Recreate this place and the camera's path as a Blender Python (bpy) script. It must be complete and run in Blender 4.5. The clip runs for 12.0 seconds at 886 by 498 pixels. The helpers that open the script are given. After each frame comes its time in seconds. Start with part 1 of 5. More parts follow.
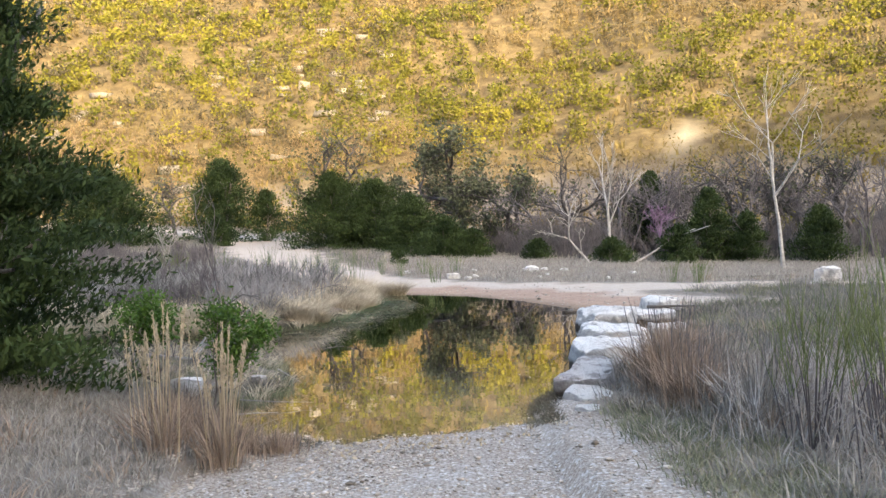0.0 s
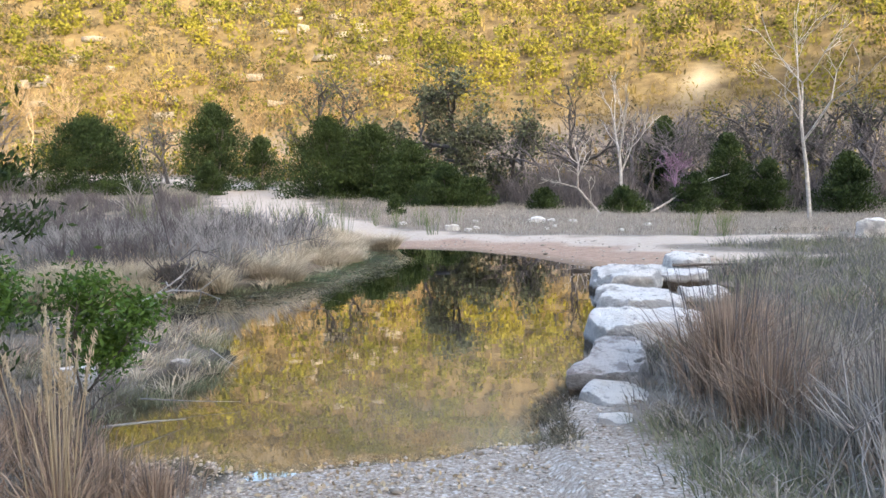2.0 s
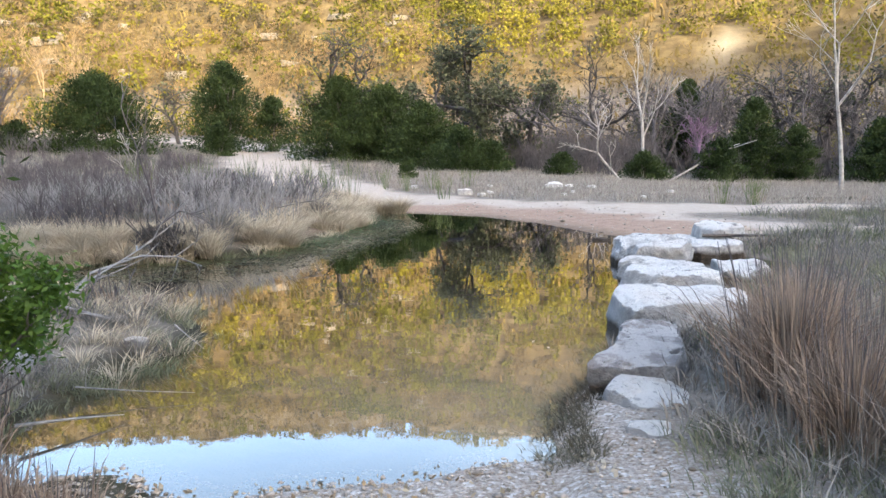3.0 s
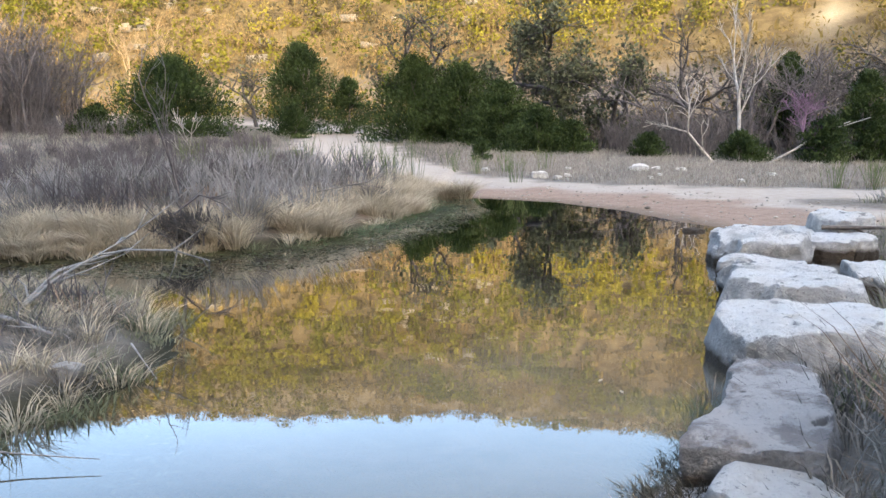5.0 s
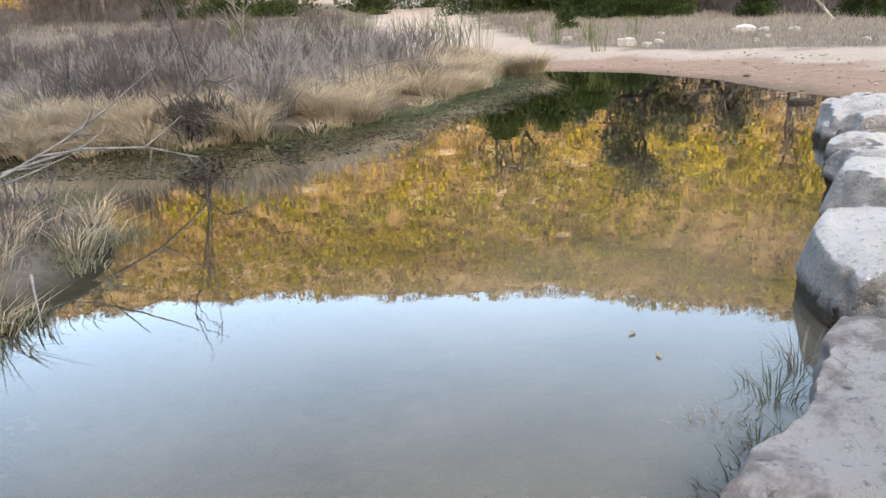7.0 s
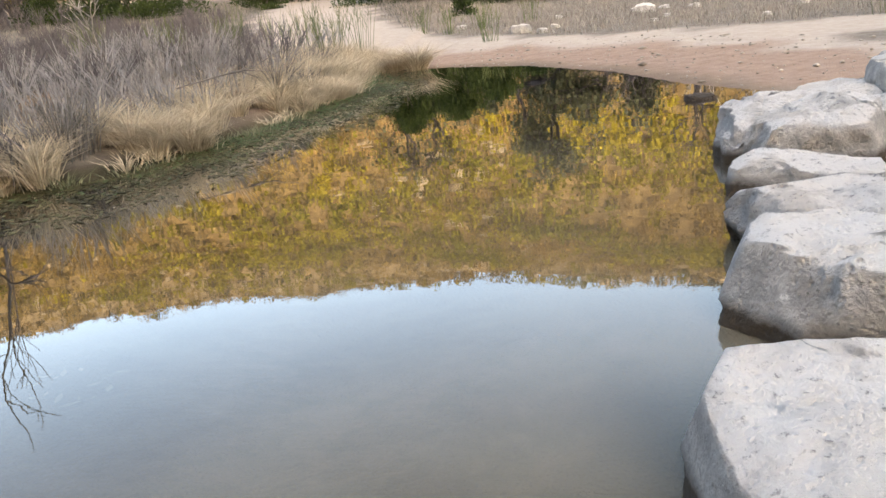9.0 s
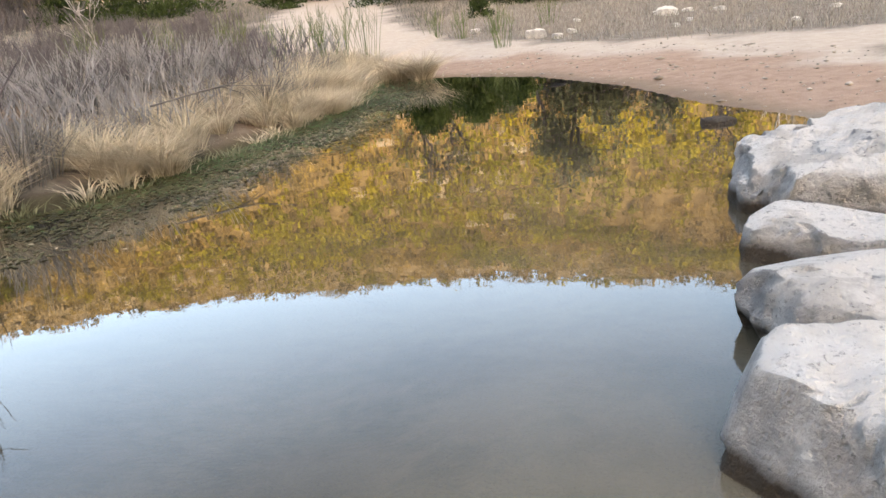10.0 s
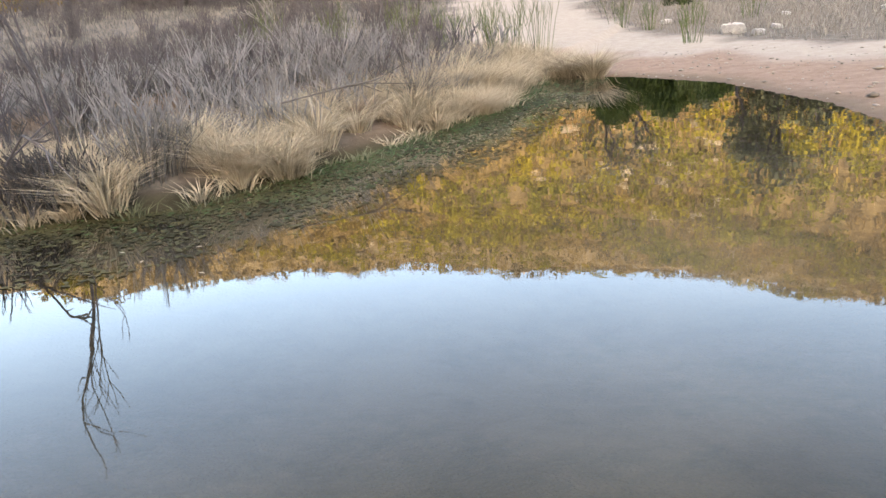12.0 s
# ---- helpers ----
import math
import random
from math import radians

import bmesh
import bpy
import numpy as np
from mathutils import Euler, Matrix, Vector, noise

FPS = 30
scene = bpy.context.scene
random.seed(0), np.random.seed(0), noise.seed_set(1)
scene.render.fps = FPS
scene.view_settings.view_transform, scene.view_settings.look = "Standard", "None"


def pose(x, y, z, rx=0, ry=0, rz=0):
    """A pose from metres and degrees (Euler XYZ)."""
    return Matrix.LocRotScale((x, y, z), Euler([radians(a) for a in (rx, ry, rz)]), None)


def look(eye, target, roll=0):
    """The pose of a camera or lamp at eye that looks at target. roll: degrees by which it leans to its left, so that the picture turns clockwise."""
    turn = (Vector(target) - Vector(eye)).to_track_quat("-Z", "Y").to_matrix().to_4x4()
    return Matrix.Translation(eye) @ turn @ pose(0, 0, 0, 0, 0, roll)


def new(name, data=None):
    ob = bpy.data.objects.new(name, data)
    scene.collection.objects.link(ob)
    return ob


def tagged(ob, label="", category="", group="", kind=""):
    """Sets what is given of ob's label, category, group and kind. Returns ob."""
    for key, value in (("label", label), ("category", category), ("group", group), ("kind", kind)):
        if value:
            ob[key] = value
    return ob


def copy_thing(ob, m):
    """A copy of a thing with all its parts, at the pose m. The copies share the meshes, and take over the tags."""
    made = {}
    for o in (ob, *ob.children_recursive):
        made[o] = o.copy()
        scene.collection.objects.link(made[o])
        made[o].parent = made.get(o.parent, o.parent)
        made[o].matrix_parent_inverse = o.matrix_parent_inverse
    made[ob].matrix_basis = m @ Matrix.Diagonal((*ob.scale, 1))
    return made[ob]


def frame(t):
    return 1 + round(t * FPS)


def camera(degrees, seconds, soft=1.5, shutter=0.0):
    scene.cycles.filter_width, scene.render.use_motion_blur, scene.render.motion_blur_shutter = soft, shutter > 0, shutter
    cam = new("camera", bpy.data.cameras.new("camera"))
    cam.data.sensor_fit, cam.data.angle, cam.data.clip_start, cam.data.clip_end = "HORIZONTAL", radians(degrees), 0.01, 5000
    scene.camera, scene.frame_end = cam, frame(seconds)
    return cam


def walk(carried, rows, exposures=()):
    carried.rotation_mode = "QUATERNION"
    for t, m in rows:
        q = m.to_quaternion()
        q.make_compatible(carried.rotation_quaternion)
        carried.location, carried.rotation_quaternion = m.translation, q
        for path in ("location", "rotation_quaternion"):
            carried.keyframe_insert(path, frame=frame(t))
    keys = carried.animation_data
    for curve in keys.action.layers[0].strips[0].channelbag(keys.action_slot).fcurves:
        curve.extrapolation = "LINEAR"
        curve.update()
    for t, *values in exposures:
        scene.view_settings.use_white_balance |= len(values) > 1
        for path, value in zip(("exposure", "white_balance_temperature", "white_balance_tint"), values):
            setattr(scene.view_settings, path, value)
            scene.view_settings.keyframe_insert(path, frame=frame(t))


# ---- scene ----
EXPOSURE = 2.9

cam = camera(59.49, 12.0)
PATH = [
    (0.0, pose(0.000, 0.000, 1.799, 88.67, 1.64, -0.94)),
    (0.5, pose(0.067, 0.551, 1.770, 87.71, 1.93, -1.21)),
    (1.0, pose(0.153, 1.097, 1.750, 86.75, 2.03, -1.11)),
    (1.5, pose(0.195, 1.654, 1.728, 85.82, 1.89, -0.91)),
    (2.0, pose(0.285, 2.225, 1.700, 85.02, 1.53, -0.51)),
    (2.5, pose(0.351, 2.770, 1.653, 84.09, 1.17, 0.08)),
    (3.0, pose(0.410, 3.294, 1.595, 82.50, 0.79, 0.72)),
    (5.0, pose(0.676, 5.027, 1.471, 81.38, 1.07, 6.80)),
    (5.5, pose(0.758, 5.419, 1.412, 78.90, 1.68, 10.58)),
    (6.0, pose(0.864, 5.789, 1.369, 76.08, 2.23, 12.20)),
    (6.5, pose(0.968, 6.146, 1.331, 74.10, 3.25, 13.99)),
    (8.5, pose(1.374, 7.769, 1.291, 71.53, 6.47, 9.49)),
    (9.0, pose(1.485, 8.224, 1.336, 71.32, 6.30, 7.41)),
    (9.5, pose(1.577, 8.670, 1.397, 71.65, 5.97, 6.60)),
    (10.0, pose(1.701, 9.017, 1.430, 71.31, 6.26, 9.20)),
    (10.5, pose(1.717, 9.279, 1.450, 71.08, 6.19, 12.12)),
    (11.0, pose(1.766, 9.561, 1.440, 71.05, 5.98, 15.79)),
    (11.5, pose(1.889, 9.896, 1.498, 71.15, 6.02, 20.43)),
    (12.0, pose(1.899, 10.067, 1.517, 71.36, 5.34, 23.37)),
]
walk(cam, PATH, exposures=((0.0, EXPOSURE + 0.15, 6600, 12), (2.5, EXPOSURE + 0.2, 6350, 12), (5.5, EXPOSURE + 0.05, 6500, 12), (6.5, EXPOSURE + 0.15, 7100, 14), (8.5, EXPOSURE + 0.1, 7900, 15), (9.5, EXPOSURE + 0.15, 8000, 15.5), (12.0, EXPOSURE + 0.2, 7500, 15.5)))

# world and sun: late sun low behind the walker, the near valley in the shade of the ridge behind
SUN_EL, SUN_AZ = 15.0, 160.0
world = bpy.data.worlds.new("sky")
scene.world = world
world.use_nodes = True
wn = world.node_tree
sky = wn.nodes.new("ShaderNodeTexSky")
sky.sky_type, sky.sun_disc = "NISHITA", False
sky.sun_elevation, sky.sun_rotation = radians(SUN_EL), radians(SUN_AZ)
sky.air_density, sky.dust_density, sky.ozone_density = 1.0, 3.5, 1.0
wn.links.new(sky.outputs[0], wn.nodes["Background"].inputs[0])
wn.nodes["Background"].inputs[1].default_value = 0.15
SUN_DIR = Vector((math.sin(radians(SUN_AZ)) * math.cos(radians(SUN_EL)), math.cos(radians(SUN_AZ)) * math.cos(radians(SUN_EL)), math.sin(radians(SUN_EL))))
sun = new("sun", bpy.data.lights.new("sun", "SUN"))
sun.data.energy, sun.data.angle, sun.data.color = 1.36, radians(0.5), (1.0, 0.83, 0.50)
sun.matrix_world = look(SUN_DIR * 100, (0, 0, 0))

RNG = np.random.default_rng(7)


# ---------------------------------------------------------------- mesh helpers
def mesh_np(name, v, quads=None, tris=None, smooth=False):
    """A mesh from arrays of corners, four-sided and three-sided faces."""
    me = bpy.data.meshes.new(name)
    v = np.asarray(v, np.float32)
    idx, starts, totals, at = [], [], [], 0
    for f, n in ((quads, 4), (tris, 3)):
        if f is not None and len(f):
            f = np.asarray(f, np.int32)
            idx.append(f.ravel())
            starts.append(at + n * np.arange(len(f)))
            totals.append(np.full(len(f), n))
            at += n * len(f)
    idx, starts, totals = np.concatenate(idx), np.concatenate(starts), np.concatenate(totals)
    me.vertices.add(len(v))
    me.vertices.foreach_set("co", v.ravel())
    me.loops.add(len(idx))
    me.loops.foreach_set("vertex_index", idx.astype(np.int32))
    me.polygons.add(len(starts))
    me.polygons.foreach_set("loop_start", starts.astype(np.int32))
    if smooth:
        me.polygons.foreach_set("use_smooth", np.ones(len(starts), bool))
    me.update(calc_edges=True)
    me.validate()
    return me


def joined(pieces):
    """Joins (corners, quads, tris) triples into one."""
    vs, qs, ts, at = [], [], [], 0
    for v, q, t in pieces:
        vs.append(v)
        if q is not None and len(q):
            qs.append(np.asarray(q) + at)
        if t is not None and len(t):
            ts.append(np.asarray(t) + at)
        at += len(v)
    return np.concatenate(vs), (np.concatenate(qs) if qs else None), (np.concatenate(ts) if ts else None)


def part(name, geo, material, parent=None, label="", smooth=False):
    """Links geometry as one mesh object, under a thing if given."""
    ob = new(name, mesh_np(name, *geo, smooth=smooth))
    ob.data.materials.append(material)
    if parent is not None:
        ob.parent = parent
    if label:
        ob["label"] = label
    return ob


def thing(name, m, label, category, group=""):
    """An empty at a thing's base."""
    ob = new(name)
    ob.empty_display_size = 0.2
    ob.matrix_world = m
    return tagged(ob, label, category, group)


def stuff(name, geo, material, label, category):
    return tagged(part(name, geo, material), label, category, kind="stuff")


def blades(root, height, width, lean, bend=1.0):
    """Curved tapering grass blades; lean is sideways reach as a share of the height."""
    n = len(root)
    a = RNG.uniform(0, 2 * np.pi, n)
    return blades_to(root, height, width, np.stack([np.cos(a), np.sin(a)], 1) * np.reshape(lean, (-1, 1)), bend, True)


def blades_to(root, height, width, reach, bend=1.0, coarse=False):
    n = len(root)
    height = np.broadcast_to(height, n).reshape(-1, 1)
    width = np.broadcast_to(width, n).reshape(-1, 1)
    a = RNG.uniform(0, np.pi, n)
    side = np.stack([np.cos(a), np.sin(a), 0 * a], 1) * width / 2
    out = np.c_[reach, np.zeros(n)]
    tilt = np.minimum(1, np.linalg.norm(reach, axis=1, keepdims=True))
    levels = ((0, 0.8), (0.5, 1.0)) if coarse else ((0, 0.8), (0.4, 1.0), (0.75, 0.7))
    e = 2 * len(levels)
    v = np.empty((n, e + 1, 3))
    for k, (s, w) in enumerate(levels):
        c = root + height * (np.array([0, 0, 1]) * (s - 0.25 * bend * s * s * tilt) + out * (s ** (1 + bend)))
        v[:, 2 * k] = c - side * w
        v[:, 2 * k + 1] = c + side * w
    v[:, e] = root + height * (np.array([0, 0, 1]) * (1 - 0.25 * bend * tilt) + out)
    b = (e + 1) * np.arange(n)[:, None]
    quads = np.concatenate([b + [2 * k, 2 * k + 1, 2 * k + 3, 2 * k + 2] for k in range(len(levels) - 1)])
    return v.reshape(-1, 3), quads, b + [e - 2, e - 1, e]


def tubes(p0, p1, r0, r1, sides=4):
    """Tapered twigs between pairs of points."""
    p0, p1 = np.asarray(p0, float), np.asarray(p1, float)
    n = len(p0)
    d = p1 - p0
    d /= np.linalg.norm(d, axis=1, keepdims=True) + 1e-9
    ref = np.where(np.abs(d[:, 2:3]) > 0.9, np.array([[1.0, 0, 0]]), np.array([[0, 0, 1.0]]))
    u = np.cross(d, ref)
    u /= np.linalg.norm(u, axis=1, keepdims=True) + 1e-9
    w = np.cross(d, u)
    v = np.empty((n, 2 * sides, 3))
    for k in range(sides):
        a = 2 * np.pi * k / sides
        o = u * np.cos(a) + w * np.sin(a)
        v[:, k] = p0 + o * np.reshape(r0, (-1, 1))
        v[:, sides + k] = p1 + o * np.reshape(r1, (-1, 1))
    b = 2 * sides * np.arange(n)[:, None]
    quads = np.concatenate([b + [k, (k + 1) % sides, sides + (k + 1) % sides, sides + k] for k in range(sides)])
    return v.reshape(-1, 3), quads, None


def leaves(c, size, stretch=2.0, up=0.0, out=None):
    """Small leaf blades, pointed at both ends, turned at random (or along out)."""
    n = len(c)
    d = RNG.normal(size=(n, 3))
    if out is not None:
        d = d * 0.55 + out
    d[:, 2] += up
    d /= np.linalg.norm(d, axis=1, keepdims=True) + 1e-9
    s = np.cross(d, RNG.normal(size=(n, 3)))
    s /= np.linalg.norm(s, axis=1, keepdims=True) + 1e-9
    size = np.broadcast_to(size, n).reshape(-1, 1)
    v = np.empty((n, 4, 3))
    v[:, 0], v[:, 2] = c - d * size / 2, c + d * size / 2
    v[:, 1], v[:, 3] = c - s * size / 2 / stretch, c + s * size / 2 / stretch
    return v.reshape(-1, 3), 4 * np.arange(n)[:, None] + [0, 1, 2, 3], None


def grown(rnd, start, heading, length, radius, depth, wiggle=0.3, fork=(2, 3), shrink=0.72, rise=0.15, spread=0.7):
    """A branching skeleton: lists of segment starts, ends, radii, and the tips."""
    p0, p1, r0, r1, tips = [], [], [], [], []

    def go(p, d, ln, r, k):
        pieces = 3 if k > 1 else 2
        for i in range(pieces):
            d = (d + Vector((rnd.gauss(0, wiggle), rnd.gauss(0, wiggle), rnd.gauss(0, wiggle) * 0.6 + rise)) * 0.5).normalized()
            q = p + d * ln / pieces
            ra, rb = r * (1 - 0.3 * i / pieces), r * (1 - 0.3 * (i + 1) / pieces)
            p0.append(p[:]), p1.append(q[:]), r0.append(ra), r1.append(rb)
            p = q
            if k > 0 and i < pieces - 1 and rnd.random() < 0.6:
                e = (d + Vector((rnd.gauss(0, 1), rnd.gauss(0, 1), rnd.gauss(0, 0.5))) * spread).normalized()
                go(p, e, ln * shrink * rnd.uniform(0.55, 0.9), rb * 0.55, k - 1)
        if k > 0:
            for _ in range(rnd.randint(*fork)):
                e = (d + Vector((rnd.gauss(0, 1), rnd.gauss(0, 1), rnd.gauss(0, 0.5))) * spread * 0.8).normalized()
                go(p, e, ln * shrink * rnd.uniform(0.75, 1.1), r * 0.62, k - 1)
        else:
            tips.append(p[:])

    go(Vector(start), Vector(heading).normalized(), length, radius, depth)
    return np.array(p0), np.array(p1), np.array(r0), np.array(r1), np.array(tips)


def value_noise(x, y, scale, seed=0):
    """Smooth value noise in 0..1."""
    table = np.random.default_rng(seed).random((256, 256))
    x, y = np.asarray(x) / scale, np.asarray(y) / scale
    i, j = np.floor(x).astype(int), np.floor(y).astype(int)
    u, w = x - i, y - j
    u, w = u * u * (3 - 2 * u), w * w * (3 - 2 * w)
    at = lambda a, b: table[a % 256, b % 256]
    return (at(i, j) * (1 - u) + at(i + 1, j) * u) * (1 - w) + (at(i, j + 1) * (1 - u) + at(i + 1, j + 1) * u) * w


def smooth01(a, b, x):
    t = np.clip((np.asarray(x, float) - a) / (b - a), 0, 1)
    return t * t * (3 - 2 * t)


# ---------------------------------------------------------------- materials
def nodes_of(name):
    m = bpy.data.materials.new(name)
    m.use_nodes = True
    return m, m.node_tree.nodes, m.node_tree.links, m.node_tree.nodes["Principled BSDF"]


def noise_node(n, l, scale, detail=4.0, rough=0.6, coord="Object"):
    tc = n.new("ShaderNodeTexCoord")
    t = n.new("ShaderNodeTexNoise")
    t.inputs["Scale"].default_value, t.inputs["Detail"].default_value, t.inputs["Roughness"].default_value = scale, detail, rough
    l.new(tc.outputs[coord], t.inputs["Vector"])
    return t.outputs["Fac"]


def mixed(n, l, fac, a, b):
    """A colour mix; a and b are colours or sockets."""
    m = n.new("ShaderNodeMix")
    m.data_type = "RGBA"
    if isinstance(fac, float):
        m.inputs["Factor"].default_value = fac
    else:
        l.new(fac, m.inputs["Factor"])
    for s, c in ((6, a), (7, b)):
        if isinstance(c, tuple):
            m.inputs[s].default_value = (*c, 1)
        else:
            l.new(c, m.inputs[s])
    return m.outputs[2]


def ranged(n, l, fac, lo, hi, a=0.0, b=1.0):
    r = n.new("ShaderNodeMapRange")
    l.new(fac, r.inputs["Value"])
    for k, v in zip(("From Min", "From Max", "To Min", "To Max"), (lo, hi, a, b)):
        r.inputs[k].default_value = v
    return r.outputs["Result"]


def bumped(n, l, bsdf, fac, strength, distance):
    b = n.new("ShaderNodeBump")
    b.inputs["Strength"].default_value, b.inputs["Distance"].default_value = strength, distance
    l.new(fac, b.inputs["Height"])
    l.new(b.outputs["Normal"], bsdf.inputs["Normal"])


def plant(name, dark, mid, light, glow=0.25, rough=0.75, scale=0.8):
    """Leaves, blades and twigs: each piece its own tone, larger patches on top, a little light through."""
    m, n, l, bs = nodes_of(name)
    g = n.new("ShaderNodeNewGeometry")
    c = mixed(n, l, g.outputs["Random Per Island"], dark, mid)
    c = mixed(n, l, ranged(n, l, noise_node(n, l, scale), 0.4, 0.7), c, light)
    l.new(c, bs.inputs["Base Color"])
    bs.inputs["Roughness"].default_value = rough
    bs.inputs["Specular IOR Level"].default_value = 0.2
    if glow:
        t = n.new("ShaderNodeBsdfTranslucent")
        l.new(c, t.inputs["Color"])
        mx = n.new("ShaderNodeMixShader")
        mx.inputs[0].default_value = glow
        l.new(bs.outputs[0], mx.inputs[1])
        l.new(t.outputs[0], mx.inputs[2])
        l.new(mx.outputs[0], n["Material Output"].inputs["Surface"])
    return m


def bark(name, a, b, scale=14.0):
    m, n, l, bs = nodes_of(name)
    f = noise_node(n, l, scale, 6, 0.7)
    l.new(mixed(n, l, ranged(n, l, f, 0.35, 0.65), a, b), bs.inputs["Base Color"])
    bs.inputs["Roughness"].default_value = 0.9
    bumped(n, l, bs, f, 0.5, 0.02)
    return m


def limestone(name, pale, grey, stain, wet=0.06):
    """Weathered limestone: paler where it faces up, greyer sides, grey lichen, pits, tan and dark water marks near the
    waterline.
    """
    m, n, l, bs = nodes_of(name)
    big = noise_node(n, l, 3.2, 7, 0.65)
    mid = noise_node(n, l, 6.0, 7, 0.72)
    fine = noise_node(n, l, 24.0, 6, 0.75)
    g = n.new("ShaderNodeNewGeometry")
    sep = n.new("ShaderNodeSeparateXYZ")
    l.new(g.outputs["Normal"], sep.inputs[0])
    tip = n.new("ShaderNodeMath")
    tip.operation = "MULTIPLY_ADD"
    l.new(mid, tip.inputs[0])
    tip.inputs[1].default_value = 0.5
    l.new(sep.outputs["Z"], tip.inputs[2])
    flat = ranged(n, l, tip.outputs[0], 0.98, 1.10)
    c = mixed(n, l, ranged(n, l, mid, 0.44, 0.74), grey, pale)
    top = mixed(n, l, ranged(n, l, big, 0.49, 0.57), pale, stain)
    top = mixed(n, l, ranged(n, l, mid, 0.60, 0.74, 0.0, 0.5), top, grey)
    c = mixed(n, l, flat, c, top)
    c = mixed(n, l, ranged(n, l, fine, 0.58, 0.65, 0.0, 0.62), c, (0.10, 0.095, 0.09))
    pos = n.new("ShaderNodeSeparateXYZ")
    l.new(g.outputs["Position"], pos.inputs[0])
    low = n.new("ShaderNodeMath")
    low.operation = "MULTIPLY_ADD"
    l.new(mid, low.inputs[0])
    low.inputs[1].default_value = -0.12
    l.new(pos.outputs["Z"], low.inputs[2])
    c = mixed(n, l, ranged(n, l, low.outputs[0], wet - 0.06, wet), (0.05, 0.034, 0.018), c)
    l.new(c, bs.inputs["Base Color"])
    bs.inputs["Roughness"].default_value = 0.85
    pit = n.new("ShaderNodeTexVoronoi")
    pit.inputs["Scale"].default_value = 26.0
    tc = n.new("ShaderNodeTexCoord")
    l.new(tc.outputs["Object"], pit.inputs["Vector"])
    hole = ranged(n, l, pit.outputs["Distance"], 0.10, 0.34)
    c = mixed(n, l, ranged(n, l, hole, 0.0, 0.6, 0.16, 0.0), c, (0.12, 0.105, 0.09))
    l.new(c, bs.inputs["Base Color"])
    add = n.new("ShaderNodeMath")
    add.operation = "ADD"
    l.new(mid, add.inputs[0])
    l.new(fine, add.inputs[1])
    add2 = n.new("ShaderNodeMath")
    add2.operation = "MULTIPLY_ADD"
    l.new(hole, add2.inputs[0])
    add2.inputs[1].default_value = 0.25
    l.new(add.outputs[0], add2.inputs[2])
    bumped(n, l, bs, add2.outputs[0], 1.0, 0.07)
    return m


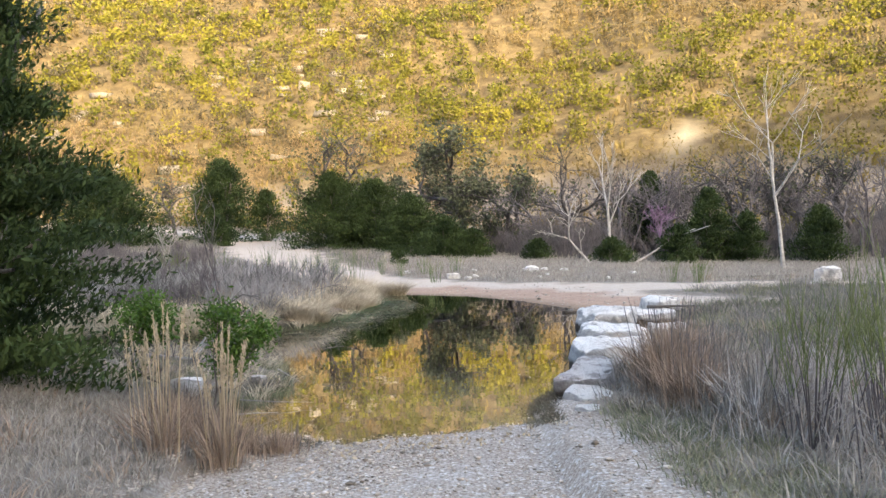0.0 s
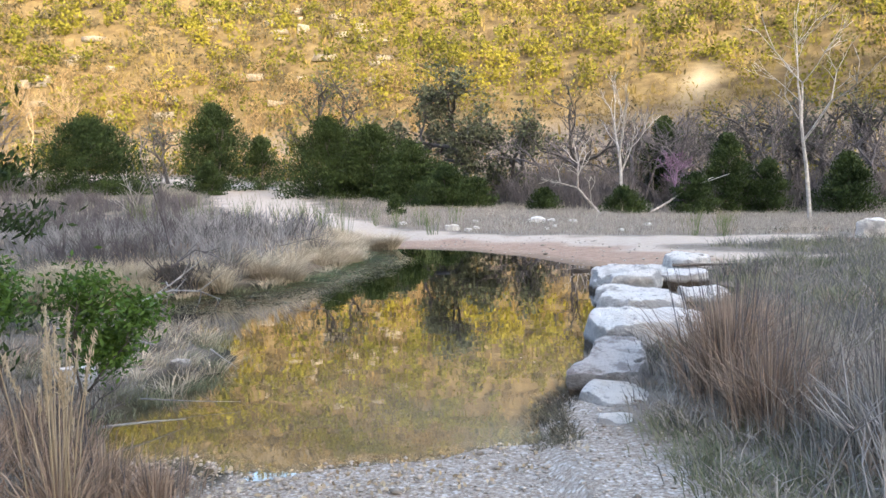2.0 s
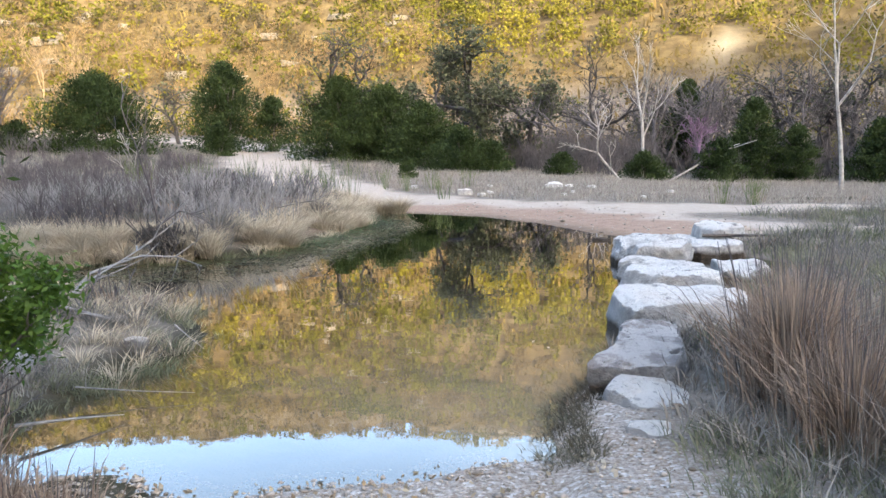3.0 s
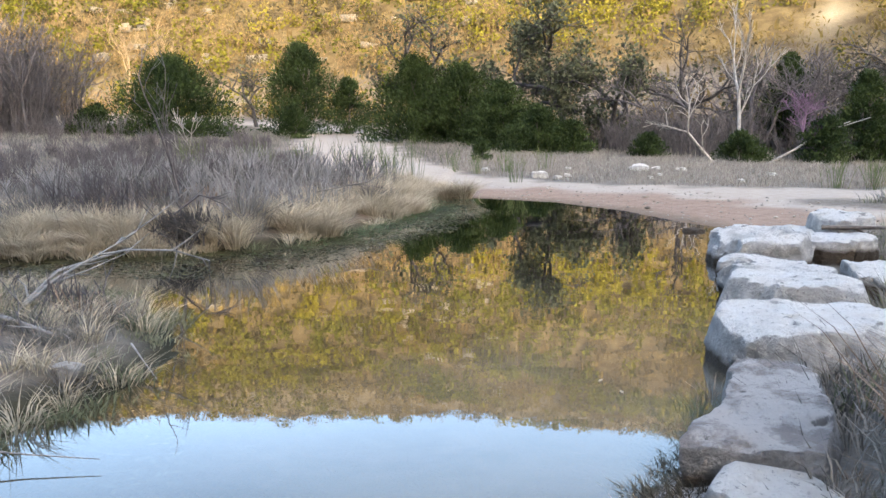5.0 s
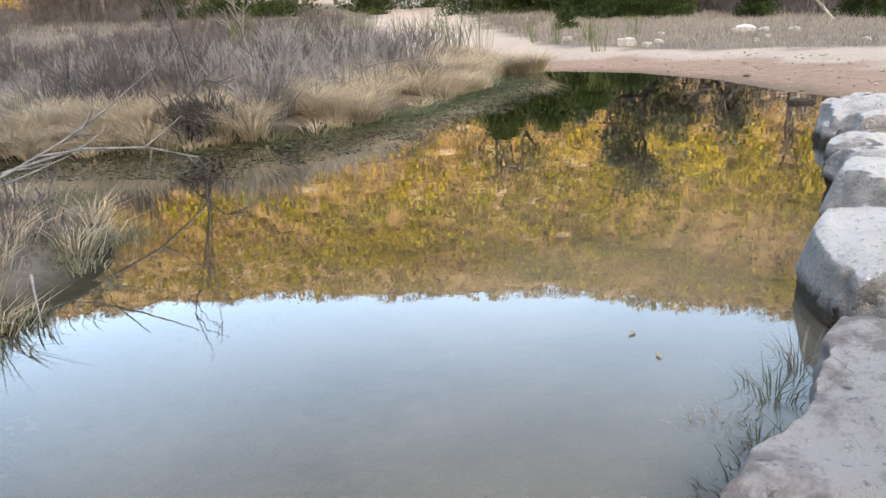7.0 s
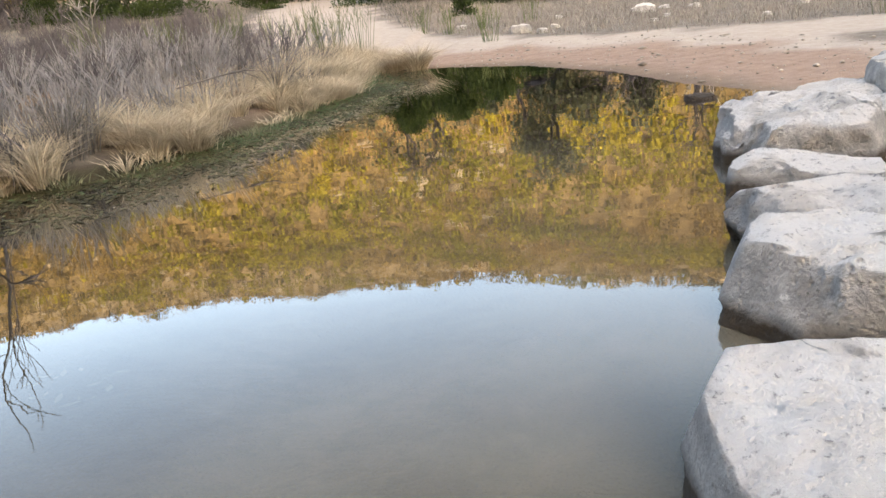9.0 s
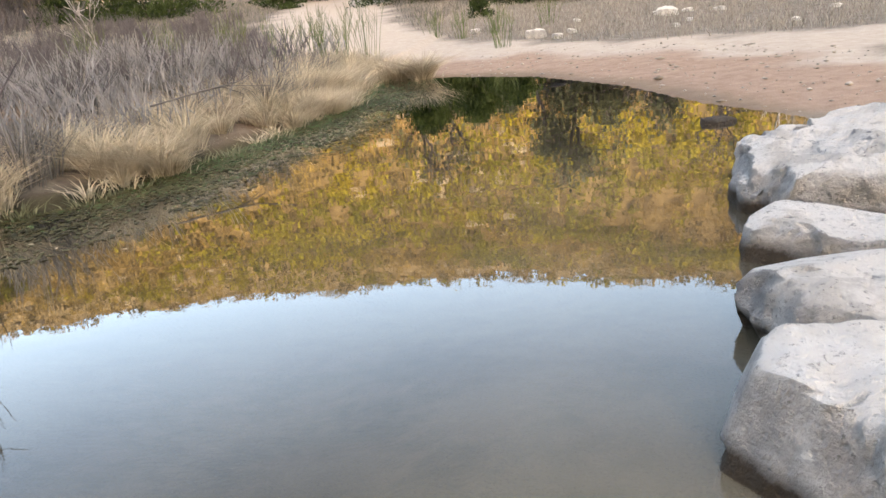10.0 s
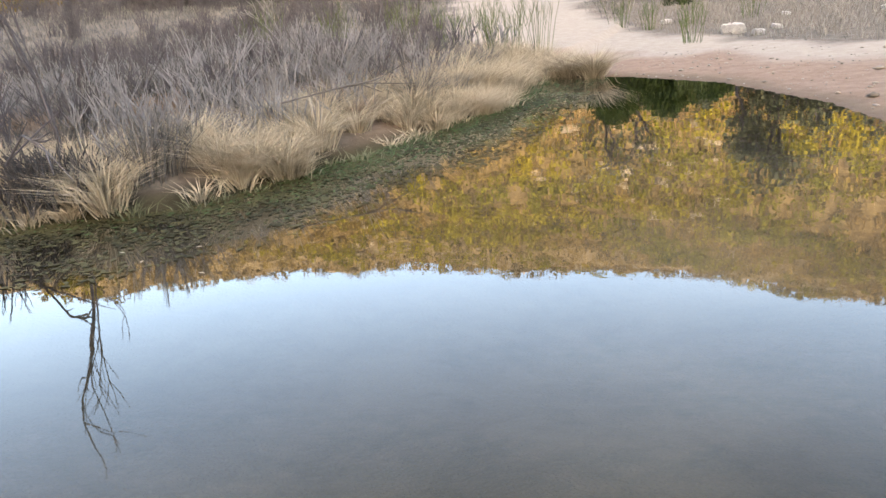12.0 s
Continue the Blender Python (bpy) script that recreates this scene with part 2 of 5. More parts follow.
def ground_material():
    m, n, l, bs = nodes_of("ground_soil")
    a = n.new("ShaderNodeVertexColor")
    a.layer_name = "cover"
    ch = n.new("ShaderNodeSeparateColor")
    l.new(a.outputs["Color"], ch.inputs[0])
    b2 = n.new("ShaderNodeVertexColor")
    b2.layer_name = "cover_far"
    ch2 = n.new("ShaderNodeSeparateColor")
    l.new(b2.outputs["Color"], ch2.inputs[0])
    big = noise_node(n, l, 0.7, 6, 0.65)
    mid = noise_node(n, l, 6.0, 6, 0.7)
    fine = noise_node(n, l, 38.0, 5, 0.75)
    vor = n.new("ShaderNodeTexVoronoi")
    tc = n.new("ShaderNodeTexCoord")
    l.new(tc.outputs["Object"], vor.inputs["Vector"])
    vor.inputs["Scale"].default_value = 46.0
    soil = mixed(n, l, ranged(n, l, mid, 0.35, 0.65), (0.12, 0.10, 0.08), (0.24, 0.205, 0.165))
    chips = mixed(n, l, ranged(n, l, big, 0.46, 0.72), mixed(n, l, ranged(n, l, fine, 0.38, 0.62), (0.17, 0.135, 0.10), (0.38, 0.33, 0.28)), mixed(n, l, ranged(n, l, fine, 0.38, 0.62), (0.23, 0.205, 0.175), (0.50, 0.47, 0.43)))
    sepc = n.new("ShaderNodeSeparateColor")
    l.new(vor.outputs["Color"], sepc.inputs[0])
    chips = mixed(n, l, ranged(n, l, sepc.outputs["Red"], 0.72, 0.95, 0.0, 0.5), chips, (0.62, 0.60, 0.57))
    chips = mixed(n, l, ranged(n, l, sepc.outputs["Green"], 0.75, 0.95, 0.0, 0.5), chips, (0.22, 0.16, 0.11))
    pink = mixed(n, l, ranged(n, l, mid, 0.3, 0.7), (0.24, 0.16, 0.115), (0.35, 0.25, 0.185))
    pink = mixed(n, l, ranged(n, l, fine, 0.6, 0.75, 0.0, 0.5), pink, (0.25, 0.15, 0.10))
    trail = mixed(n, l, ranged(n, l, mid, 0.3, 0.7), (0.36, 0.295, 0.235), (0.46, 0.395, 0.325))
    bed = mixed(n, l, ranged(n, l, big, 0.4, 0.62), (0.022, 0.021, 0.010), (0.080, 0.067, 0.037))
    weed = mixed(n, l, ranged(n, l, mid, 0.35, 0.65), (0.03, 0.05, 0.018), (0.07, 0.11, 0.035))
    hill = mixed(n, l, ranged(n, l, big, 0.4, 0.65), (0.08, 0.056, 0.026), (0.16, 0.12, 0.058))
    pale = mixed(n, l, ranged(n, l, mid, 0.3, 0.7), (0.23, 0.19, 0.125), (0.34, 0.29, 0.21))
    c = mixed(n, l, ch.outputs["Red"], soil, chips)
    c = mixed(n, l, ch2.outputs["Red"], c, hill)
    c = mixed(n, l, ch2.outputs["Green"], c, trail)
    c = mixed(n, l, ch.outputs["Green"], c, pink)
    c = mixed(n, l, ch2.outputs["Blue"], c, pale)
    c = mixed(n, l, ch.outputs["Blue"], c, bed)
    al = n.new("ShaderNodeVertexColor")
    al.layer_name = "weed"
    chw = n.new("ShaderNodeSeparateColor")
    l.new(al.outputs["Color"], chw.inputs[0])
    c = mixed(n, l, chw.outputs["Red"], c, weed)
    l.new(c, bs.inputs["Base Color"])
    bs.inputs["Roughness"].default_value = 0.92
    bs.inputs["Specular IOR Level"].default_value = 0.15
    add = n.new("ShaderNodeMath")
    add.operation = "ADD"
    l.new(fine, add.inputs[0])
    l.new(vor.outputs["Distance"], add.inputs[1])
    bumped(n, l, bs, add.outputs[0], 0.6, 0.02)
    return m


def water_material():
    m, n, l, bs = nodes_of("pond_water")
    n.remove(bs)
    clear = n.new("ShaderNodeBsdfTransparent")
    clear.inputs["Color"].default_value = (0.66, 0.60, 0.44, 1)
    murk = n.new("ShaderNodeBsdfDiffuse")
    murk.inputs["Color"].default_value = (0.30, 0.27, 0.20, 1)
    gloss = n.new("ShaderNodeBsdfGlossy")
    gloss.inputs["Roughness"].default_value = 0.004
    ripple = noise_node(n, l, 1.1, 3, 0.5)
    fine = noise_node(n, l, 9.0, 2, 0.5)
    add = n.new("ShaderNodeMath")
    add.operation = "MULTIPLY_ADD"
    l.new(fine, add.inputs[0])
    add.inputs[1].default_value = 0.06
    l.new(ripple, add.inputs[2])
    bump = n.new("ShaderNodeBump")
    bump.inputs["Strength"].default_value, bump.inputs["Distance"].default_value = 0.05, 0.04
    l.new(add.outputs[0], bump.inputs["Height"])
    l.new(bump.outputs["Normal"], gloss.inputs["Normal"])
    fr = n.new("ShaderNodeFresnel")
    fr.inputs["IOR"].default_value = WATER_IOR
    body = n.new("ShaderNodeMixShader")
    # stirred silt in the open pond, clear water along the weedy bank
    tc = n.new("ShaderNodeTexCoord")
    pos = n.new("ShaderNodeSeparateXYZ")
    l.new(tc.outputs["Object"], pos.inputs[0])
    silt = n.new("ShaderNodeMath")
    silt.operation = "MULTIPLY"
    l.new(ranged(n, l, noise_node(n, l, 0.8, 3, 0.5), 0.2, 0.8, 0.12, 0.50), silt.inputs[0])
    l.new(ranged(n, l, pos.outputs["X"], -2.4, 1.6, 0.08, 1.15), silt.inputs[1])
    shallow = n.new("ShaderNodeMath")
    shallow.operation = "MULTIPLY"
    shallow.use_clamp = True
    l.new(silt.outputs[0], shallow.inputs[0])
    l.new(ranged(n, l, pos.outputs["Y"], 7.0, 12.0, 1.8, 0.6), shallow.inputs[1])
    l.new(shallow.outputs[0], body.inputs[0])
    l.new(clear.outputs[0], body.inputs[1])
    l.new(murk.outputs[0], body.inputs[2])
    mx = n.new("ShaderNodeMixShader")
    l.new(ranged(n, l, fr.outputs[0], 0.03, 0.37), mx.inputs[0])
    l.new(body.outputs[0], mx.inputs[1])
    l.new(gloss.outputs[0], mx.inputs[2])
    l.new(mx.outputs[0], n["Material Output"].inputs["Surface"])
    return m


WATER_IOR = 1.33
M_GROUND, M_WATER = ground_material(), water_material()
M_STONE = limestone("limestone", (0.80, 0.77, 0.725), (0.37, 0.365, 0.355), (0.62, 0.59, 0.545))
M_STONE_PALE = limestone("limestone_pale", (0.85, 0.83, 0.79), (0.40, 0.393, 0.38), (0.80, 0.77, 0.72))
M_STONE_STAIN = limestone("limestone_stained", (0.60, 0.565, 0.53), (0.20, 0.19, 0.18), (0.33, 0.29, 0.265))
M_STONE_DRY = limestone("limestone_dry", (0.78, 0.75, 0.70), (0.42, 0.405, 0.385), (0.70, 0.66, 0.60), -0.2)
M_STONE_TAN = limestone("limestone_tan", (0.50, 0.41, 0.31), (0.28, 0.23, 0.17), (0.40, 0.33, 0.25), -0.2)
M_LEDGE = limestone("limestone_ledge", (0.36, 0.31, 0.245), (0.16, 0.14, 0.115), (0.26, 0.22, 0.17), -0.2)
M_PEBBLE = plant("pebbles", (0.12, 0.095, 0.07), (0.53, 0.475, 0.41), (0.34, 0.285, 0.23), 0.0, 0.85, 1.4)
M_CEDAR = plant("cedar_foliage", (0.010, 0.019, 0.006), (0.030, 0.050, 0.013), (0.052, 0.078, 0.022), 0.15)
M_OAKLEAF = plant("live_oak_foliage", (0.035, 0.042, 0.025), (0.085, 0.095, 0.055), (0.11, 0.12, 0.07), 0.2)
M_SHRUB = plant("shrub_foliage", (0.022, 0.052, 0.008), (0.065, 0.125, 0.018), (0.11, 0.18, 0.03), 0.3, 0.5)
# juniper green pushed to yellow: the low sun's tint is in the colour
M_HILLGREEN = plant("hill_juniper_sunlit", (0.045, 0.050, 0.007), (0.145, 0.138, 0.016), (0.205, 0.175, 0.022), 0.2, scale=0.06)
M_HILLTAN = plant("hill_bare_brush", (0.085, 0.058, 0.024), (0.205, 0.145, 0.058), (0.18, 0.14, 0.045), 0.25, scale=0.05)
# brush colour darkened to stand for the bushes' shaded sides
M_HILLSHADE = plant("hill_shade_brush", (0.040, 0.036, 0.022), (0.10, 0.078, 0.045), (0.08, 0.066, 0.034), 0.1, scale=0.08)
# foot brush and sunlit twigs: warm sunlight is mixed into both colours
M_FOOTBRUSH = plant("foot_brush_sunlit", (0.13, 0.084, 0.042), (0.27, 0.185, 0.095), (0.22, 0.155, 0.08), 0.25, scale=0.08)
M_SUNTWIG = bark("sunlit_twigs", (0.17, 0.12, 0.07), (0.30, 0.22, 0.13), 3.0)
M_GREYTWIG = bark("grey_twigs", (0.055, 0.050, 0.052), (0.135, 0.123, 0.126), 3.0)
M_PALETWIG = bark("pale_twigs", (0.15, 0.147, 0.148), (0.31, 0.304, 0.30), 3.0)
M_PURPLE = bark("redbud_twigs", (0.12, 0.07, 0.12), (0.20, 0.125, 0.19), 3.0)
M_BARK = bark("dark_bark", (0.06, 0.052, 0.045), (0.15, 0.13, 0.115))
M_OAKBARK = bark("live_oak_bark", (0.035, 0.031, 0.03), (0.085, 0.077, 0.073))
M_WHITEBARK = bark("pale_bark", (0.20, 0.19, 0.175), (0.40, 0.38, 0.36), 5.0)
M_DRIFT = bark("drift_wood", (0.12, 0.115, 0.11), (0.27, 0.26, 0.25), 9.0)
M_DEADWOOD = bark("dead_wood", (0.20, 0.185, 0.175), (0.40, 0.38, 0.36), 9.0)
M_STRAW = plant("straw_grass", (0.22, 0.18, 0.125), (0.68, 0.585, 0.43), (0.54, 0.47, 0.36), 0.25, scale=1.6)
M_GREYGRASS = plant("grey_dry_grass", (0.06, 0.057, 0.053), (0.27, 0.253, 0.232), (0.18, 0.17, 0.157), 0.2)
M_PALEGRASS = plant("pale_grey_grass", (0.10, 0.092, 0.08), (0.42, 0.385, 0.335), (0.30, 0.275, 0.235), 0.2)
M_BARKGRASS = plant("matted_litter", (0.03, 0.026, 0.02), (0.10, 0.085, 0.06), (0.14, 0.13, 0.09), 0.1)
M_RUSSET = plant("russet_grass", (0.12, 0.083, 0.060), (0.42, 0.325, 0.245), (0.32, 0.25, 0.195), 0.2)
M_REED = plant("pale_reed", (0.32, 0.25, 0.16), (0.52, 0.42, 0.29), (0.44, 0.36, 0.24), 0.3)
M_GREENGRASS = plant("green_grass", (0.075, 0.085, 0.05), (0.21, 0.22, 0.13), (0.27, 0.265, 0.18), 0.25)
M_WATERWEED = plant("water_weed", (0.025, 0.045, 0.012), (0.055, 0.10, 0.03), (0.09, 0.14, 0.05), 0.1)
M_WEEDMAT = plant("weed_mat", (0.020, 0.018, 0.006), (0.066, 0.056, 0.020), (0.10, 0.09, 0.036), 0.05, 0.8, 1.5)
M_SILT = plant("sunken_litter", (0.02, 0.018, 0.008), (0.065, 0.056, 0.025), (0.10, 0.085, 0.045), 0.0)
M_BROOM = plant("green_broom", (0.06, 0.09, 0.03), (0.13, 0.17, 0.06), (0.17, 0.18, 0.09), 0.2)
M_DRYLEAF = plant("dead_leaves", (0.20, 0.13, 0.07), (0.45, 0.36, 0.22), (0.5, 0.45, 0.36), 0.2)

# ---------------------------------------------------------------- the lie of the land
SHORE = np.array([(-2.35, 7.17), (-1.91, 6.79), (-1.33, 7.0), (-0.77, 6.6), (-0.41, 6.79), (0.18, 6.84), (0.55, 7.06), (0.97, 7.14), (0.94, 7.45), (1.11, 8.01), (1.54, 8.73), (2.15, 9.49),
    (2.77, 10.35), (3.31, 11.42), (4.27, 12.31), (4.87, 13.5), (4.4, 14.46), (4.02, 15.24), (3.5, 16.44), (2.89, 17.43), (2.23, 19.15), (1.01, 20.95), (-0.4, 21.93), (-1.7, 22.28), (-1.78, 21.41), (-1.47, 19.31), (-1.76, 17.97), (-2.13, 16.37),
    (-2.51, 14.97), (-3.03, 14.45), (-3.96, 14.21), (-5.54, 13.46), (-7.48, 14.24), (-9.26, 16.21), (-12.29, 18.11), (-13.07, 16.23), (-10.48, 13.77), (-7.01, 12.21), (-4.63, 11.81), (-3.46, 11.74), (-2.37, 10.87), (-1.73, 9.9), (-1.69, 9.34), (-1.82, 8.79), (-2.2, 7.87)])


def from_shore(x, y):
    """Distance to the pond's edge, positive on land."""
    x, y = np.asarray(x, float).ravel(), np.asarray(y, float).ravel()
    best, inside = np.full(len(x), 1e9), np.zeros(len(x), bool)
    for (ax, ay), (bx, by) in zip(SHORE, np.roll(SHORE, -1, 0)):
        dx, dy = bx - ax, by - ay
        t = np.clip(((x - ax) * dx + (y - ay) * dy) / (dx * dx + dy * dy), 0, 1)
        best = np.minimum(best, np.hypot(x - ax - t * dx, y - ay - t * dy))
        cross = ((ay > y) != (by > y)) & (x < (bx - ax) * (y - ay) / (by - ay + 1e-12) + ax)
        inside ^= cross
    return np.where(inside, -best, best)


TRAIL = np.array([(14.10, 19.10), (9.10, 20.70), (5.60, 21.50), (2.15, 23.00), (-0.50, 24.70), (-2.70, 27.00), (-5.35, 32.17), (-7.7, 38.97), (-10.6, 49.77), (-12.98, 57.87), (-16.94, 63.07), (-22.41, 67.07), (-31.33, 69.77)])
TRAIL_HALF = np.array([1.3, 1.3, 1.3, 1.5, 1.8, 1.8, 1.85, 2.1, 2.5, 2.4, 2.0, 1.8, 1.7])


def from_trail(x, y):
    """Distance outside the trail's edge."""
    x, y = np.asarray(x, float).ravel(), np.asarray(y, float).ravel()
    best = np.full(len(x), 1e9)
    for i in range(len(TRAIL) - 1):
        (ax, ay), (bx, by) = TRAIL[i], TRAIL[i + 1]
        dx, dy = bx - ax, by - ay
        t = np.clip(((x - ax) * dx + (y - ay) * dy) / (dx * dx + dy * dy), 0, 1)
        half = TRAIL_HALF[i] * (1 - t) + TRAIL_HALF[i + 1] * t
        best = np.minimum(best, np.hypot(x - ax - t * dx, y - ay - t * dy) - half)
    return best


AZ = np.array([-180, -95, -70, -41, -30, -18, -9, 0, 11, 30, 60, 95, 180.0])
RIDGE_EL = np.array([2, 2, 12, 17.5, 17.8, 18.4, 19.2, 20.2, 21.1, 21.0, 12, 2, 2.0])
FOOT = np.array([120, 110, 100, 92, 86, 78, 68, 60, 55, 52, 60, 110, 120.0])
FINE = np.arange(-180.0, 181.0)
soften = lambda v: np.convolve(np.pad(np.interp(FINE, AZ, v), 12, mode="edge"), np.ones(25) / 25, "valid")
FOOT, RIDGE_EL, AZ = soften(FOOT), soften(RIDGE_EL), FINE
SLOPE = 0.55


def land(x, y):
    """Height of the ground."""
    shape = np.shape(x)
    x, y = np.asarray(x, float).ravel(), np.asarray(y, float).ravel()
    d = from_shore(x, y)
    # the flat and its gentle rise
    far = 0.2 + 0.02 * np.clip(y - 27, 0, 60) + 0.04 * np.clip(y - 56, 0, 50) - 0.02 * np.clip(x, -40, 15) * smooth01(16, 27, y)
    far = far - (0.025 * np.clip(x, -40, 0) + 0.015 * np.clip(x, 0, 16)) * smooth01(25, 38, y)
    near = 0.22 + 0.12 * smooth01(-2.0, -4.0, x) + 0.10 * smooth01(1.7, 3.0, x)
    base = near + (far - near) * smooth01(9, 20, y)
    mound = 0.38 * np.exp(-(((x + 3.9) / 2.0) ** 2 + ((y - 17.2) / 3.6) ** 2))
    base = base + mound + 0.05 * (value_noise(x, y, 1.3, 3) - 0.5) + 0.10 * (value_noise(x, y, 5.0, 4) - 0.5) * smooth01(20, 30, y)
    bank = np.where(x < -1.9, 0.30, np.where(y > 16, 0.045, 0.035))
    bank = np.where((x > 1.0) & (y < 16), 0.2, bank)
    shore = np.clip(d, 0, None) * bank
    soft = base * (1 - np.exp(-shore / np.maximum(base, 0.05)))
    bed = -np.minimum(0.5, 0.16 * np.clip(-d, 0, None)) + 0.05 * (value_noise(x, y, 0.6, 9) - 0.5) * smooth01(0.1, 0.8, -d)
    z = np.where(d > 0, soft + 0.02 * (value_noise(x, y, 0.35, 5) - 0.5) * smooth01(0, 0.4, d), np.minimum(bed, 0))
    # the facing hill
    az, r = np.degrees(np.arctan2(x, y - 3.0)), np.hypot(x, y - 3.0)
    foot, el = np.interp(az, AZ, FOOT), np.tan(np.radians(np.interp(az, AZ, RIDGE_EL)))
    crest = (SLOPE * foot - 2.4) / (SLOPE - el)
    rise = SLOPE * np.clip(r - foot, 0, None)
    rise = np.where(r < crest, rise, SLOPE * (crest - foot) - 0.12 * np.minimum(r - crest, 250))
    rough = (value_noise(x, y, 14, 11) - 0.5) * 4 + (value_noise(x, y, 5, 12) - 0.5) * 1.6
    z = z + (rise + rough * smooth01(2, 20, rise)) * smooth01(-1, 6, r - foot)
    # the ridge behind the walker, which keeps the sun off the valley floor
    top = RIDGE_BEHIND + 0.09 * np.clip(x, -70, 110) + 60 * smooth01(-6, -22, x)
    behind = smooth01(-16, -95, y) * top
    return (z + behind + smooth01(-20, -60, y) * (value_noise(x, y, 18, 21) - 0.5) * 5).reshape(shape)


RIDGE_BEHIND = 46.0


def lines(lo, hi, a, b, fine, grow):
    """Grid lines: fine between a and b, ever wider outside."""
    inner = list(np.arange(a, b + fine / 2, fine))
    step, out = fine, []
    p = inner[-1]
    while p < hi:
        step = min(step * grow, 60.0)
        p = min(p + step, hi)
        out.append(p)
    step, back = fine, []
    p = inner[0]
    while p > lo:
        step = min(step * grow, 60.0)
        p = max(p - step, lo)
        back.append(p)
    return np.array(back[::-1] + inner + out)


GX, GY = lines(-2500, 2500, -5.0, 5.0, 0.12, 1.05), lines(-2500, 2500, 2.5, 21.0, 0.12, 1.045)
XX, YY = np.meshgrid(GX, GY)
ZZ = land(XX, YY)
nx, ny = len(GX), len(GY)
ii = (np.arange(ny - 1)[:, None] * nx + np.arange(nx - 1)).ravel()[:, None]
ground = part("ground", (np.stack([XX.ravel(), YY.ravel(), ZZ.ravel()], 1), ii + [0, 1, nx + 1, nx], None), M_GROUND, smooth=True)
tagged(ground, "valley floor of gravel, dry soil and trail below a brush hill", "ground", kind="structure")
gx, gy, gz = XX.ravel(), YY.ravel(), ZZ.ravel()
gd, gt = from_shore(gx, gy), from_trail(gx, gy)
wob = value_noise(gx, gy, 0.8, 31) - 0.5
gravel = smooth01(-2.3, -1.6, gx + wob - 0.35 * (gy - 5)) * smooth01(2.1, 1.5, gx + wob * 0.8 - 0.05 * (6 - gy)) * smooth01(9.2, 8.2, gy) * (gd > -0.3)
pinkish = smooth01(2.6, 1.7, gd + 1.0 * wob) * smooth01(-2.6, -1.9, gx + 0.3 * wob) * smooth01(15.5, 17.0, gy + wob) * (gd > -0.2)
bedm = np.maximum(smooth01(0.02, -0.12, gd), smooth01(0.55, 0.1, gd + 0.3 * wob) * (gx < -1.0) * (gy > 6.0))
bedm = np.maximum(bedm, 0.5 * smooth01(0.7, 0.0, gd + 0.4 * wob) * (gy > 15.3) * (gx > -2.0))
trailm = np.maximum(smooth01(0.5, -0.3, gt + 1.1 * wob), smooth01(3.6, 2.8, gd + wob) * smooth01(-2.4, -1.5, gx) * smooth01(15.0, 16.5, gy))
hillm = smooth01(1.0, 5.0, gz - 3.2)
pu, pv = (gx - 23) * 0.6 + (gy - 69) * 0.8, (gx - 23) * 0.8 - (gy - 69) * 0.6
palem = 0.85 * np.exp(-((pu / 3.8) ** 2 + (pv / 1.1) ** 2)) * (0.5 + 0.9 * value_noise(gx, gy, 1.6, 78))


def hill_height(x, y):
    """How far up the facing hill a spot lies: 0 at its foot, 1 at the crest."""
    a, r = np.degrees(np.arctan2(x, y - 3.0)), np.hypot(x, y - 3.0)
    foot, el = np.interp(a, AZ, FOOT), np.tan(np.radians(np.interp(a, AZ, RIDGE_EL)))
    return np.where(np.abs(a) < 70, (r - foot) / ((SLOPE * foot - 2.4) / (SLOPE - el) - foot), 0)


palem = np.maximum(palem, 0.35 * smooth01(0.55, 0.9, hill_height(gx, gy) + 0.15 * (value_noise(gx, gy, 9, 71) - 0.5)))
weedm = smooth01(0.05, -0.1, gd) * np.exp(-np.clip(-gd - 0.3, 0, 9) / 0.4) * smooth01(15.2, 16.5, gy) * smooth01(21.5, 20.5, gy) * (gx < 0)
for name, rgb in (("cover", (gravel, pinkish, bedm)), ("cover_far", (hillm, trailm, palem)), ("weed", (weedm, 0 * weedm, 0 * weedm))):
    layer = ground.data.color_attributes.new(name, "FLOAT_COLOR", "POINT")
    layer.data.foreach_set("color", np.stack([*rgb, np.ones_like(gx)], 1).astype(np.float32).ravel())

water = part("water", (np.array([(-40, 5, 0), (12, 5, 0), (12, 26, 0), (-40, 26, 0)]), np.array([[0, 1, 2, 3]]), None), M_WATER)
tagged(water, "still murky pond mirroring the sunlit hill and sky", "water", kind="structure")


def on_land(x, y):
    return np.stack([x, y, land(x, y)], 1)


def scatter(n, x0, x1, y0, y1, keep):
    """Random spots in a stretch of the plan, where keep(x, y) allows."""
    x, y = RNG.uniform(x0, x1, n), RNG.uniform(y0, y1, n)
    k = keep(x, y)
    return on_land(x[k], y[k])


